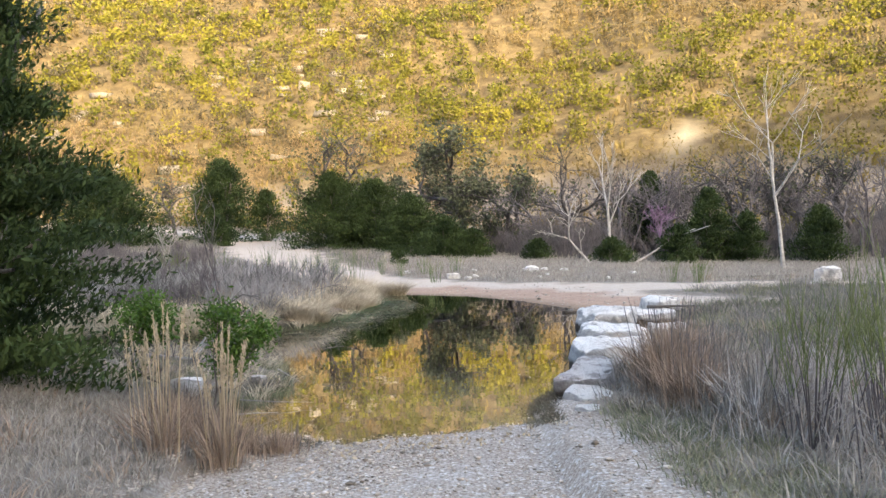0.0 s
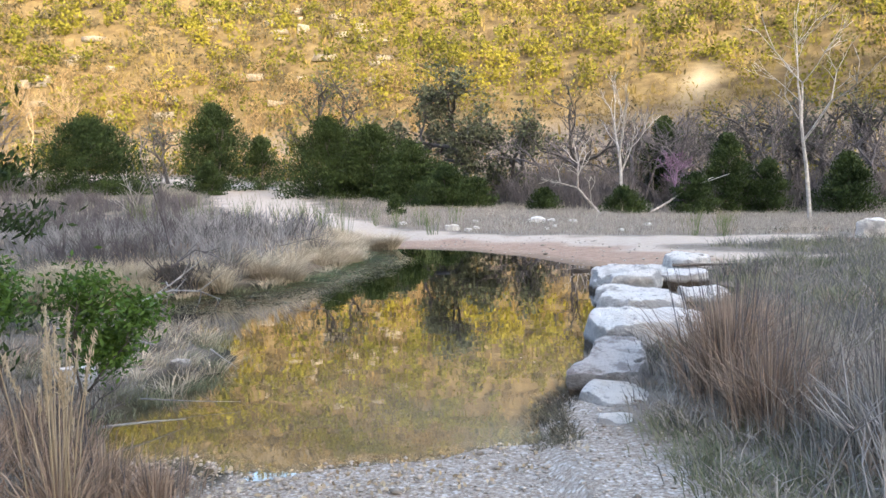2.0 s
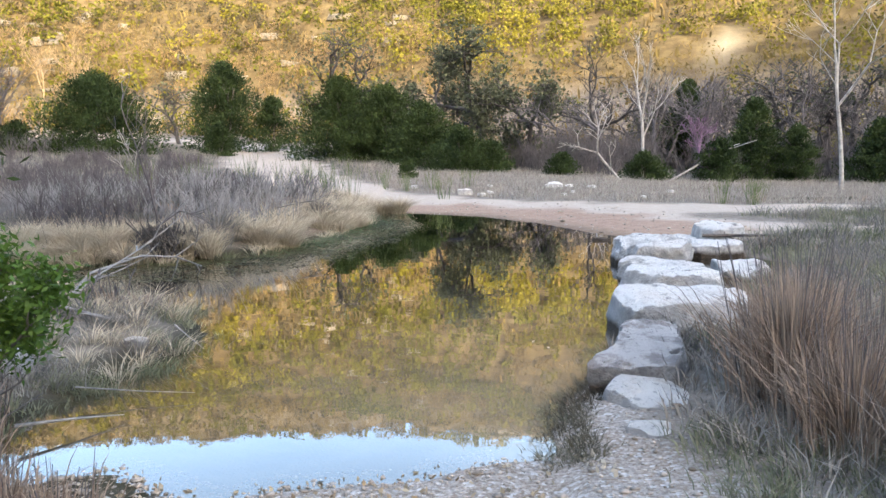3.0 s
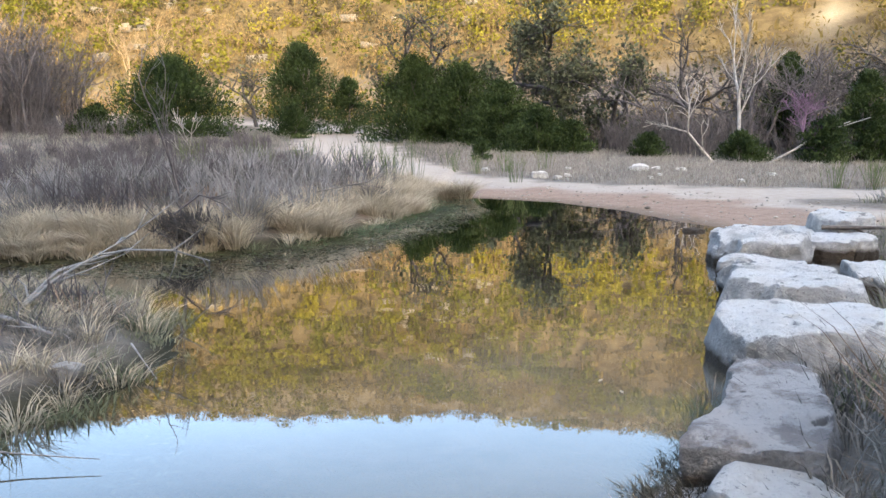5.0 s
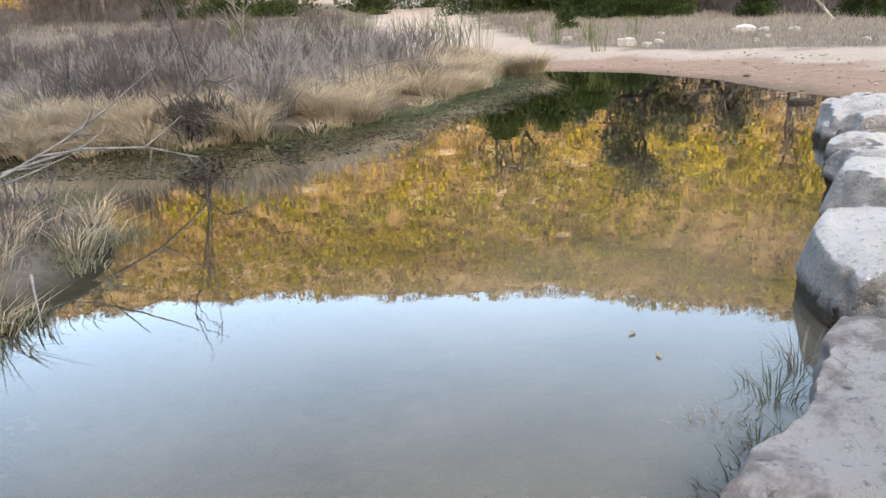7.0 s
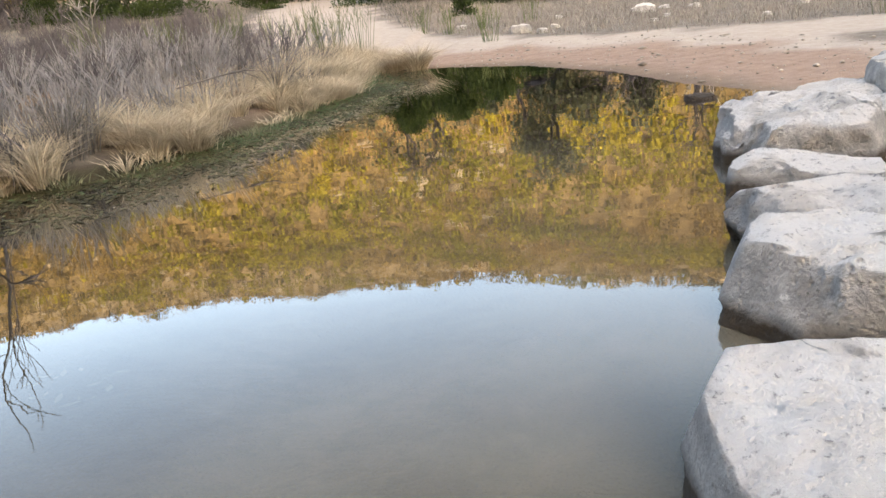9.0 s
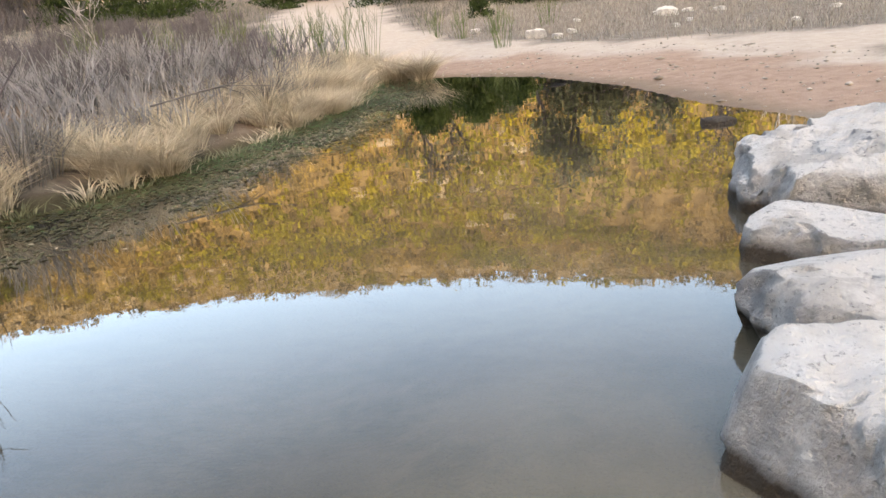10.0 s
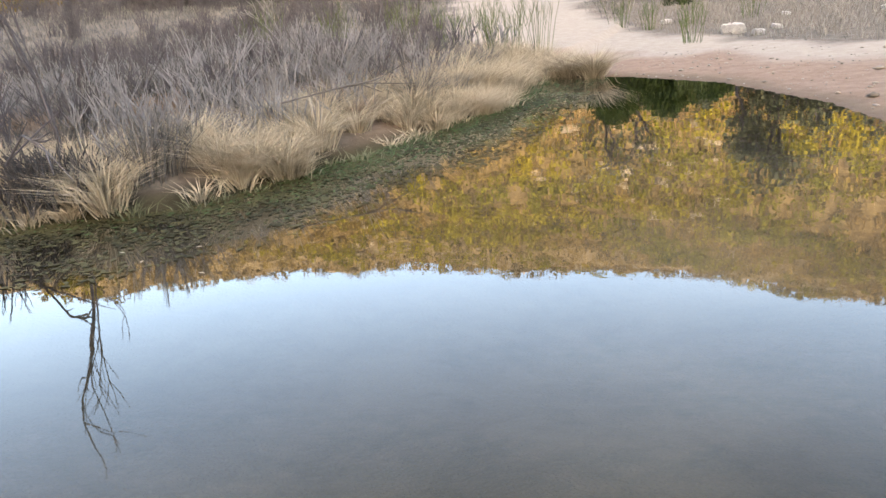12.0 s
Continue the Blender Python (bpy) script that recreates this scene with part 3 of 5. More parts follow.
# ---------------------------------------------------------------- stepping stones
def boulder(name, outline, top, bottom, material, label, group="", tilt=(0.0, 0.0), edge=0.1, rough=0.03, seed=0, around=150, facets=6, category="stone"):
    """A weathered block: a rounded outline, steep sides, worn shoulder and an uneven top."""
    pts = np.array(outline, float)
    c = pts.mean(0)
    # resample the closed outline and round its corners
    seg = np.linalg.norm(np.roll(pts, -1, 0) - pts, axis=1)
    cum = np.r_[0, np.cumsum(seg)]
    loop = np.vstack([pts, pts[:1]])
    s = np.linspace(0, cum[-1], around, endpoint=False)
    ring = np.stack([np.interp(s, cum, loop[:, k]) for k in (0, 1)], 1)
    for _ in range(2):
        ring = (np.roll(ring, 1, 0) + ring * 2 + np.roll(ring, -1, 0)) / 4
    h = top - bottom
    prof = [(0.88, 0.0), (0.95, 0.18), (0.985, 0.36), (0.995, 0.46), (1.0, 0.54), (1.004, 0.61), (1.005, 0.68), (1.0, 0.75), (0.994, 0.81), (0.985, 0.87), (0.972, 0.92), (0.955, 0.96), (0.93, 0.985), (0.90, 0.995), (0.87, 1.0)]
    prof += [(0.87 * f, 1.0) for f in (0.94, 0.87, 0.80, 0.72, 0.64, 0.56, 0.47, 0.37, 0.26, 0.13)]
    v = []
    off = Vector((seed * 3.7, seed * 1.3, 0))
    for f, k in prof:
        for p in ring:
            e = edge / 0.1
            q = c + (p - c) * ((1 - (1 - f) * e) if f > 0.865 or k < 0.5 else (1 - 0.13 * e) * f / 0.87)
            z = bottom + h * k
            w = Vector((q[0], q[1], z)) * 1.0 + off
            n3 = noise.noise_vector(w * 2.4) * rough * 2.8 + noise.noise_vector(w * 6.0) * rough * 1.6 + noise.noise_vector(w * 17.0) * rough * 0.7
            # broken steps and solution pits
            step = noise.noise(w * 3.3 + off) * 3.0
            n3 += Vector((p[0] - c[0], p[1] - c[1], 0.25)).normalized() * (rough * 0.9 * (math.floor(step) + min(1.0, (step % 1.0) * 4.0)) * 0.5)
            hole = max(0.0, noise.noise(w * 11.0) - 0.28)
            n3 -= Vector((p[0] - c[0], p[1] - c[1], 0.6)).normalized() * min(0.03, hole * rough * 4.0)
            z2 = z + (q[0] - c[0]) * tilt[0] * k + (q[1] - c[1]) * tilt[1] * k
            v.append((q[0] + n3.x - c[0], q[1] + n3.y - c[1], z2 + n3.z * (0.6 if k > 0.9 else 1) - bottom))
    v.append((0, 0, h))
    v = np.array(v)
    v[-1, 2] = v[-1 - around:-1, 2].mean()
    rnd = random.Random(seed * 17 + 5)
    for _ in range(facets):
        a, up = rnd.uniform(0, 2 * math.pi), rnd.uniform(0.05, 0.42)
        nrm = np.array([math.cos(a), math.sin(a), up]) / math.sqrt(1 + up * up)
        far = v @ nrm
        cut = far.max() * rnd.uniform(0.84, 0.95)
        v -= nrm * (np.clip(far - cut, 0, None) * 0.9)[:, None]
    # shallow broken planes across the top
    for _ in range(facets):
        a, up = rnd.uniform(0, 2 * math.pi), rnd.uniform(1.2, 3.5)
        nrm = np.array([math.cos(a), math.sin(a), up]) / math.sqrt(1 + up * up)
        far = v @ nrm
        cut = far.max() - rnd.uniform(0.25, 0.8) * rough * 1.6
        v -= nrm * (np.clip(far - cut, 0, None) * 0.95)[:, None]
    m, quads = around, []
    i = np.arange(m)
    for r in range(len(prof) - 1):
        quads.append(np.stack([r * m + i, r * m + (i + 1) % m, (r + 1) * m + (i + 1) % m, (r + 1) * m + i], 1))
    last = (len(prof) - 1) * m
    tris = np.stack([last + i, last + (i + 1) % m, np.full(m, len(v) - 1)], 1)
    area = np.sum(pts[:, 0] * np.roll(pts[:, 1], -1) - pts[:, 1] * np.roll(pts[:, 0], -1))
    quads = np.concatenate(quads)
    if area < 0:
        quads, tris = quads[:, ::-1], tris[:, ::-1]
    ob = part(name, (v, quads, tris), material, smooth=True)
    ob.location = (c[0], c[1], bottom)
    return tagged(ob, label, category, group)


ROW = "row of stepping stones"
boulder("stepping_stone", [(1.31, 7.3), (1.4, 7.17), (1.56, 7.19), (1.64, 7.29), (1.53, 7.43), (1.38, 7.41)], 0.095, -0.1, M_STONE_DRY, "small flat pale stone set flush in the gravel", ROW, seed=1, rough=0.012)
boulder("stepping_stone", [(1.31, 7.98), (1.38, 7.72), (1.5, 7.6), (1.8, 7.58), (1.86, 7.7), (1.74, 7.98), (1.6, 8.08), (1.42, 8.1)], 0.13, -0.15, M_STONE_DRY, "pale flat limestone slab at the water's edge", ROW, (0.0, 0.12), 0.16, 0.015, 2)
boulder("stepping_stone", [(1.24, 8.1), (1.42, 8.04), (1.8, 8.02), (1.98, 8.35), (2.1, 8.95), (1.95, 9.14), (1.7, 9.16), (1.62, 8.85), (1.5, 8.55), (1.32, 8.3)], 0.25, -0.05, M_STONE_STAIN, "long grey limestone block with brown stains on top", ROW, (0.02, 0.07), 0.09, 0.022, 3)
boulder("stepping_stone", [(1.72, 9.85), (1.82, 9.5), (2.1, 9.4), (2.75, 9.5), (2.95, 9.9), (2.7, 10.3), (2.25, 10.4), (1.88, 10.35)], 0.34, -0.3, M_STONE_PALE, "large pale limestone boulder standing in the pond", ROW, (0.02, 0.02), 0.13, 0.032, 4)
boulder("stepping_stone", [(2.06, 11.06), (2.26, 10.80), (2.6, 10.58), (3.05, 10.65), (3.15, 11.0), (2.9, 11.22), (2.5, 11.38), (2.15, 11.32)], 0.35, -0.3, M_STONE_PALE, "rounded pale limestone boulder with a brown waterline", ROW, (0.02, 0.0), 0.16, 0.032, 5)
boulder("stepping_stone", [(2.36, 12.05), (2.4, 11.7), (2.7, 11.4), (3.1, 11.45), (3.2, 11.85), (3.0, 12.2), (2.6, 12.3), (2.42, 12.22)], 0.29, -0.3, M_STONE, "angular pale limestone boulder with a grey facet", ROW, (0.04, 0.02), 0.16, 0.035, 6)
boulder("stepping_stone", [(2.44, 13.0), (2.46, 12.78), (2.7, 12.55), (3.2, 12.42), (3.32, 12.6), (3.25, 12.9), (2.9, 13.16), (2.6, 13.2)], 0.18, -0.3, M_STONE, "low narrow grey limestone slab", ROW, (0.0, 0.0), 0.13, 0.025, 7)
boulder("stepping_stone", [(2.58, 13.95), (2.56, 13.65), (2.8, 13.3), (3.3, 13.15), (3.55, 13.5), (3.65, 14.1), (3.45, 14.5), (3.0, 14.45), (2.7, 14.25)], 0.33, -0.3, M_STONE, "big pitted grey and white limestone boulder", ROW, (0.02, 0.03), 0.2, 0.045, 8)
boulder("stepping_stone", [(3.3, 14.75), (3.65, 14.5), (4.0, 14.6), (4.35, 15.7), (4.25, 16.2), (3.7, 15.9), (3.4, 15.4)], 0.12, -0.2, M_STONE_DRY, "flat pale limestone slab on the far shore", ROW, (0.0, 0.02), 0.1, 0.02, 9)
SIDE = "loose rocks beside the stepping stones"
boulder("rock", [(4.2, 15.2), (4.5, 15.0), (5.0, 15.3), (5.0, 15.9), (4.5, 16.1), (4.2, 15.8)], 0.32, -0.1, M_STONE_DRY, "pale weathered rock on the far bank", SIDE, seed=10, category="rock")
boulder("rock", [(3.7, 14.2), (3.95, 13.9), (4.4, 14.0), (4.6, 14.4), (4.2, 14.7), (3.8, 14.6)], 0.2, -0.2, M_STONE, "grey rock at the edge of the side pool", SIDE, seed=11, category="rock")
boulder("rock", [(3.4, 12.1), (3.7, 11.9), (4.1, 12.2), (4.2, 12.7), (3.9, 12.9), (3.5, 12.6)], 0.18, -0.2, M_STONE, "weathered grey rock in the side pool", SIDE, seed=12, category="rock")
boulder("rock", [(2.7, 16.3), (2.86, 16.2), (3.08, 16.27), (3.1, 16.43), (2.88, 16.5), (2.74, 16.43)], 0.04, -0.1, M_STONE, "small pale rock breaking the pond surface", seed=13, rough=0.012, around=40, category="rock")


def loose_rock(x, y, size, label, material=None, flat=0.6, seed=0, group=""):
    z = float(land(np.array([x]), np.array([y]))[0])
    a = [(x + size * 0.5 * math.cos(t) * (1 + 0.25 * math.sin(3 * t + seed)), y + size * 0.4 * math.sin(t) * (1 + 0.2 * math.cos(2 * t + seed))) for t in np.linspace(0, 2 * math.pi, 9)[:-1]]
    return boulder("rock", a, z + size * flat * 0.6, z - size * 0.15, material or M_STONE_DRY, label, group, seed=seed, rough=size * 0.06, around=40, category="rock")


loose_rock(0.76, 26.9, 0.5, "pale limestone rock in the dry grass", seed=21)
loose_rock(3.9, 30.0, 0.55, "pale limestone rock in the dry grass", seed=22)
loose_rock(10.4, 20.2, 0.75, "rounded grey boulder beside the trail", M_STONE, 1.0, 23)
loose_rock(-2.08, 9.16, 0.2, "dull grey rock at the edge of the near bank", M_STONE_STAIN, 0.7, 25)
loose_rock(-2.6, 8.35, 0.35, "pale grey rock among the bank grass", M_STONE, 0.9, 24)
for k in range(16):
    x, y = RNG.uniform(-1, 9), RNG.uniform(24.5, 31)
    if from_trail([x], [y])[0] > 0.3:
        loose_rock(x, y, RNG.uniform(0.12, 0.34), "small pale limestone rock in dry grass", seed=30 + k, group="rocks in the dry grass")

# ---------------------------------------------------------------- the sunlit hill: brush, junipers, ledges
def hill_spots(n, r0, r1, seed):
    g = np.random.default_rng(seed)
    az, r = np.radians(g.uniform(-52, 40, n)), np.sqrt(g.uniform(r0 ** 2, r1 ** 2, n))
    x, y = r * np.sin(az), 3 + r * np.cos(az)
    a = np.degrees(az)
    foot, el = np.interp(a, AZ, FOOT), np.tan(np.radians(np.interp(a, AZ, RIDGE_EL)))
    crest = (SLOPE * foot - 2.4) / (SLOPE - el)
    k = (r < crest + 14) & (r > foot - 4) & ((((x - 23) * 0.6 + (y - 69) * 0.8) / 4.0) ** 2 + (((x - 23) * 0.8 - (y - 69) * 0.6) / 1.5) ** 2 > 1) & (from_trail(x, y) > 1)
    return on_land(x[k], y[k]), r[k]


def clumps(spots, r, size, height, per, leaf, stretch, up, seed):
    """Rounded bushes of many small leaf sprays, one cloud per spot."""
    g = np.random.default_rng(seed)
    n = len(spots)
    w, h = g.uniform(*size, n), g.uniform(*height, n)
    count = (per * np.clip(90.0 / r, 0.45, 1.5)).astype(int)
    i = np.repeat(np.arange(n), count)
    d = g.normal(size=(len(i), 3))
    d /= np.linalg.norm(d, axis=1, keepdims=True)
    d *= g.uniform(0.35, 1.0, (len(i), 1)) ** 0.5
    lump = 1 + 0.3 * np.sin(d[:, 0] * 5 + i) * np.cos(d[:, 1] * 4 + 2.0 * i)
    c = spots[i] + np.stack([d[:, 0] * w[i] * lump, d[:, 1] * w[i] * lump, h[i] * (0.48 + 0.5 * d[:, 2] * lump)], 1)
    s = leaf * g.uniform(0.6, 1.3, len(i)) * np.clip(r[i] / 90.0, 0.7, 1.6)
    return leaves(c, s, stretch, up)


spots, rr = hill_spots(16500, 50, 250, 41)
pick = value_noise(spots[:, 0], spots[:, 1], 16, 42) + np.random.default_rng(5).normal(0, 0.16, len(spots)) + 0.002 * spots[:, 0]
high = hill_height(spots[:, 0], spots[:, 1])
keep = np.random.default_rng(6).random(len(spots)) > 0.55 * smooth01(0.6, 0.9, high)
spots, rr, pick, high = spots[keep], rr[keep], pick[keep], high[keep]
green = pick > 0.45 + 0.12 * smooth01(0.5, 0.9, high)
# shade-coloured clumps, more of them leftward to darken that side of the hill
dark = np.random.default_rng(8).random(len(spots)) < 0.20 + 0.16 * smooth01(4, -14, spots[:, 0])
stuff("hillside_shade_brush", clumps(spots[dark], rr[dark], (0.7, 1.5), (1.3, 2.6), 46, 0.42, 2.4, 0.4, 144), M_HILLSHADE, "dark hillside brush standing in for shaded clumps", "far woods")
tan = ~green & ~dark
green &= ~dark
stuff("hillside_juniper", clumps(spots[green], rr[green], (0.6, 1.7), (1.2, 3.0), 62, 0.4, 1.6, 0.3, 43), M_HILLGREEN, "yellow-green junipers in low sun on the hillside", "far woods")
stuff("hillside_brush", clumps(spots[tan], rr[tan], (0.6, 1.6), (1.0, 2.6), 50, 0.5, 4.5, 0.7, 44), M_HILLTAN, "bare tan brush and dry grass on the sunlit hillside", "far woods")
spots, rr = hill_spots(9000, 55, 240, 45)
stuff("hillside_grass", blades(np.repeat(spots, 4, 0) + RNG.normal(0, 0.5, (4 * len(spots), 3)) * (1, 1, 0.05), RNG.uniform(0.5, 1.1, 4 * len(spots)), 0.22, RNG.uniform(0.1, 0.5, 4 * len(spots))), M_HILLTAN, "dry tan grass between the hillside bushes", "grass")

fs, fr = hill_spots(1500, 58, 112, 49)
k = (fs[:, 0] < 2) & (hill_height(fs[:, 0], fs[:, 1]) < 0.16)
stuff("foot_brush", clumps(fs[k], fr[k], (0.8, 1.8), (1.6, 3.8), 95, 0.45, 6.0, 1.2, 50), M_FOOTBRUSH, "tall bare brush at the hill's foot, coloured as sunlit", "far woods")
g = np.random.default_rng(46)
spots, rr = hill_spots(1500, 75, 250, 47)
left = (hill_height(spots[:, 0], spots[:, 1]) > 0.86) | (spots[:, 0] < -4) & (value_noise(spots[:, 0], spots[:, 1], 22, 48) > 0.5) | (g.random(len(spots)) < 0.06)
spots = spots[left]
CUBE = np.array([(x, y, z) for z in (0, 1) for y in (-1, 1) for x in (-1, 1)], float)
CUBE_Q = np.array([(0, 2, 3, 1), (4, 5, 7, 6), (0, 1, 5, 4), (2, 6, 7, 3), (0, 4, 6, 2), (1, 3, 7, 5)])
pieces = []
for p in spots:
    sx, sy, sz = g.uniform(0.3, 1.2), g.uniform(0.3, 0.8), g.uniform(0.3, 0.9)
    a = g.uniform(-0.4, 0.4)
    v = CUBE * (sx, sy, sz) * (1 + g.normal(0, 0.16, (8, 3)))
    v = v @ np.array([(math.cos(a), math.sin(a), 0), (-math.sin(a), math.cos(a), 0), (0, 0, 1)])
    pieces.append((v + p - (0, 0, 0.2), CUBE_Q, None))
stuff("hillside_ledges", joined(pieces), M_LEDGE, "broken pale limestone ledges on the hillside", "rocks")


# ---------------------------------------------------------------- trees
def rand(seed):
    return random.Random(seed)


def fitted(skeleton, height):
    """A skeleton scaled so that its highest point stands at the given height."""
    p0, p1, r0, r1, tips = skeleton
    k = height / max(p0[:, 2].max(), p1[:, 2].max())
    return p0 * k, p1 * k, r0, r1, tips * k


def tree_parts(ob, skeleton, bark_mat, split=0.035, sides=6, trunk_label="", thin=0.004):
    """Trunk (thick wood) and branches (thin wood) of a tree as two parts."""
    p0, p1, r0, r1, tips = skeleton
    thick = r0 > split
    if thick.any():
        part("trunk", tubes(p0[thick], p1[thick], r0[thick], r1[thick], sides), bark_mat, ob, trunk_label, True)
    if (~thick).any():
        part("twigwork", tubes(p0[~thick], p1[~thick], np.maximum(r0[~thick], thin), np.maximum(r1[~thick], 0.75 * thin), 3), bark_mat, ob)["kind"] = "stuff"
    return tips


def at(x, y, turn=0.0, sink=0.03, size=1.0):
    z = float(land(np.array([x]), np.array([y]))[0]) - sink
    return pose(x, y, z, 0, 0, turn) @ Matrix.Scale(size, 4)


def cedar(m, height, width, label, seed, sprays=5200, leaf=0.16, skirt=0.02, pointed=0.5, group="", layers=1.0):
    """A juniper: short forked trunk and a ragged crown of upswept sprays down to the ground."""
    ob = thing("cedar_tree", m, label, "tree", group)
    g, rnd = np.random.default_rng(seed), rand(seed)
    if leaf > 0.17:
        sprays, leaf = int(sprays * 1.5), leaf * 0.78
    sk = grown(rnd, (0, 0, 0), (0.05, 0, 1), height * 0.42, min(0.09, 0.03 * height), 2, 0.2, (2, 3), 0.6, 0.3, 0.6)
    part("trunk", tubes(sk[0], sk[1], sk[2], sk[3], 6), M_BARK, ob)
    # boughs: bunches of sprays set around the axis, longer low down
    boughs = int(np.clip(sprays // 60, 26, 300) / layers)
    t = g.random(boughs) ** 0.9
    ang = g.uniform(0, 2 * np.pi, boughs)
    reach = width / 2 * (1 - t ** (1.3 * pointed)) ** 0.7 * (1 + layers * g.uniform(-0.4, 0.15, boughs))
    zz = height * (skirt + (0.97 - skirt) * t)
    tip = np.stack([reach * np.cos(ang), reach * np.sin(ang), zz], 1)
    i = g.integers(0, boughs, sprays)
    f = g.random(sprays) ** 0.55
    rad = (0.10 + 0.07 * width) * g.random(sprays) ** 0.5
    d = g.normal(size=(sprays, 3))
    d /= np.linalg.norm(d, axis=1, keepdims=True)
    c = tip[i] * np.stack([f, f, np.ones(sprays)], 1) + d * rad[:, None] * (1, 1, 0.8 / layers)
    c[:, 2] += (f - 1) * 0.12 * height * 0.5
    c[:, 2] = np.maximum(c[:, 2], 0.04)
    out = tip[i] * (1, 1, 0) / (np.linalg.norm(tip[i][:, :2], axis=1, keepdims=True) + 0.1) * 0.6 + np.array([0, 0, 0.75])
    part("crown", leaves(c, leaf * g.uniform(0.6, 1.3, sprays), 3.2, 0.0, out), M_CEDAR, ob)
    return ob


def bare_tree(m, height, label, seed, bark_mat, depth=4, lean=(0, 0, 1), radius=0.09, spread=0.7, wiggle=0.3, name="bare_tree", group="", rise=0.15, fork=(2, 3), thin=0.004):
    ob = thing(name, m, label, "tree", group)
    sk = grown(rand(seed), (0, 0, 0), lean, height * 0.40, radius, depth, wiggle, fork, 0.70, rise, spread)
    tree_parts(ob, fitted(sk, height) if thin > 0.004 else sk, bark_mat, thin=thin)
    return ob


def live_oak(m, height, label, seed, leafy=2500, lean=(0, 0, 1), group="", radius=0.16):
    """A gnarled evergreen oak with a thin, broken crown."""
    ob = thing("live_oak", m, label, "tree", group)
    tips = tree_parts(ob, fitted(grown(rand(seed), (0, 0, 0), lean, height * 0.30, radius, 5, 0.6, (2, 3), 0.74, 0.10, 0.85), height), M_OAKBARK, 0.04, thin=0.013)
    g = np.random.default_rng(seed)
    if leafy:
        i = g.integers(0, len(tips), leafy)
        part("crown", leaves(tips[i] + g.normal(0, 0.28, (leafy, 3)), g.uniform(0.12, 0.30, leafy), 1.6), M_OAKLEAF, ob)
    return ob


# near cedar that leans over the bank where the walk begins
cedar(at(-5.1, 8.43), 5.6, 4.5, "tall dark green cedar beside the gravel", 51, 85000, 0.10, 0.03, 0.55, layers=1.6)
cedar(at(-5.53, 5.53), 2.2, 2.4, "low grey-green cedar in dry grass", 52, 9000, 0.11)
# far cedars
LINE = "trees along the valley floor"
cedar(at(-19.03, 46.00), 4.4, 7.0, "broad rounded dark green cedar", 53, 14000, 0.28, 0.02, 1.9, LINE)
cedar(at(-23.59, 46.00), 1.7, 3.2, "low dark green cedar bush", 54, 3600, 0.24, 0.02, 1.4, LINE)
cedar(at(-13.56, 50.00), 2.0, 2.6, "small conical cedar at the trail's bend", 55, 4200, 0.22, 0.02, 1.0, LINE)
cedar(at(-14.85, 56.00), 6.0, 6.2, "dark cedar behind the trail's bend", 56, 11000, 0.30, 0.05, 1.6, LINE)
cedar(at(-12.15, 58.00), 4.0, 3.6, "thin dark cedar behind the trail's bend", 69, 4200, 0.28, 0.05, 1.2, LINE)
cedar(at(-5.94, 48.00), 4.8, 6.2, "dense dark green cedar beside the trail", 57, 13000, 0.28, 0.02, 1.7, LINE)
cedar(at(-3.27, 47.00), 4.3, 5.4, "dense dark green cedar in the tree line", 58, 11000, 0.28, 0.02, 1.6, LINE)
cedar(at(-1.15, 45.00), 3.5, 5.0, "low dark green cedar in the tree line", 59, 9000, 0.26, 0.02, 1.5, LINE)
cedar(at(0.77, 42.00), 2.1, 4.4, "low cedar bush at the meadow's edge", 60, 6500, 0.23, 0.02, 1.4, LINE)
cedar(at(2.27, 41.00), 1.5, 2.4, "low cedar bush at the meadow's edge", 600, 3600, 0.22, 0.02, 1.4, LINE)
cedar(at(8.69, 37.00), 1.15, 2.3, "low bright green cedar bush", 61, 3600, 0.19, 0.02, 1.5, LINE)
cedar(at(5.39, 39.00), 1.05, 1.7, "low green cedar bush", 62, 2600, 0.19, 0.02, 1.5, LINE)
cedar(at(14.06, 39.00), 3.7, 3.6, "bushy green cedar at the meadow's edge", 63, 9000, 0.22, 0.02, 0.8, LINE)
cedar(at(11.85, 37.00), 1.8, 2.6, "bushy green cedar in the tree line", 64, 5200, 0.20, 0.02, 1.2, LINE)
cedar(at(15.61, 38.00), 2.5, 2.6, "bushy green cedar in the tree line", 65, 5200, 0.20, 0.02, 1.0, LINE)
cedar(at(13.13, 46.00), 5.0, 3.2, "tall dark cedar among bare trees", 66, 6500, 0.28, 0.2, 1.2, LINE)
cedar(at(18.76, 37.00), 2.7, 3.4, "dark cedar among bare trees", 67, 6000, 0.22, 0.05, 1.0, LINE)
cedar(at(-1.49, 36.00), 0.85, 1.0, "small cedar seedling in dry grass", 68, 1400, 0.14, 0.02, 1.0, LINE)
# live oaks
live_oak(at(-5.40, 48.80), 7.6, "gnarled live oak with a thin leaning crown", 712, 900, (-0.1, 0, 1), LINE, 0.2)
live_oak(at(-3.60, 49.00), 5.9, "gnarled live oak behind the cedars", 72, 1600, (0.25, 0, 1), LINE, 0.2)
live_oak(at(2.19, 47.00), 7.7, "grey-green live oak with dense branching", 73, 7000, (0, 0, 1), LINE, 0.24)
live_oak(at(4.13, 46.00), 5.2, "grey-green live oak with dense branching", 74, 2600, (0.15, 0, 1), LINE, 0.18)
live_oak(at(8.16, 46.00), 6.8, "dark bare-limbed live oak", 75, 220, (0, 0, 1), LINE, 0.18)
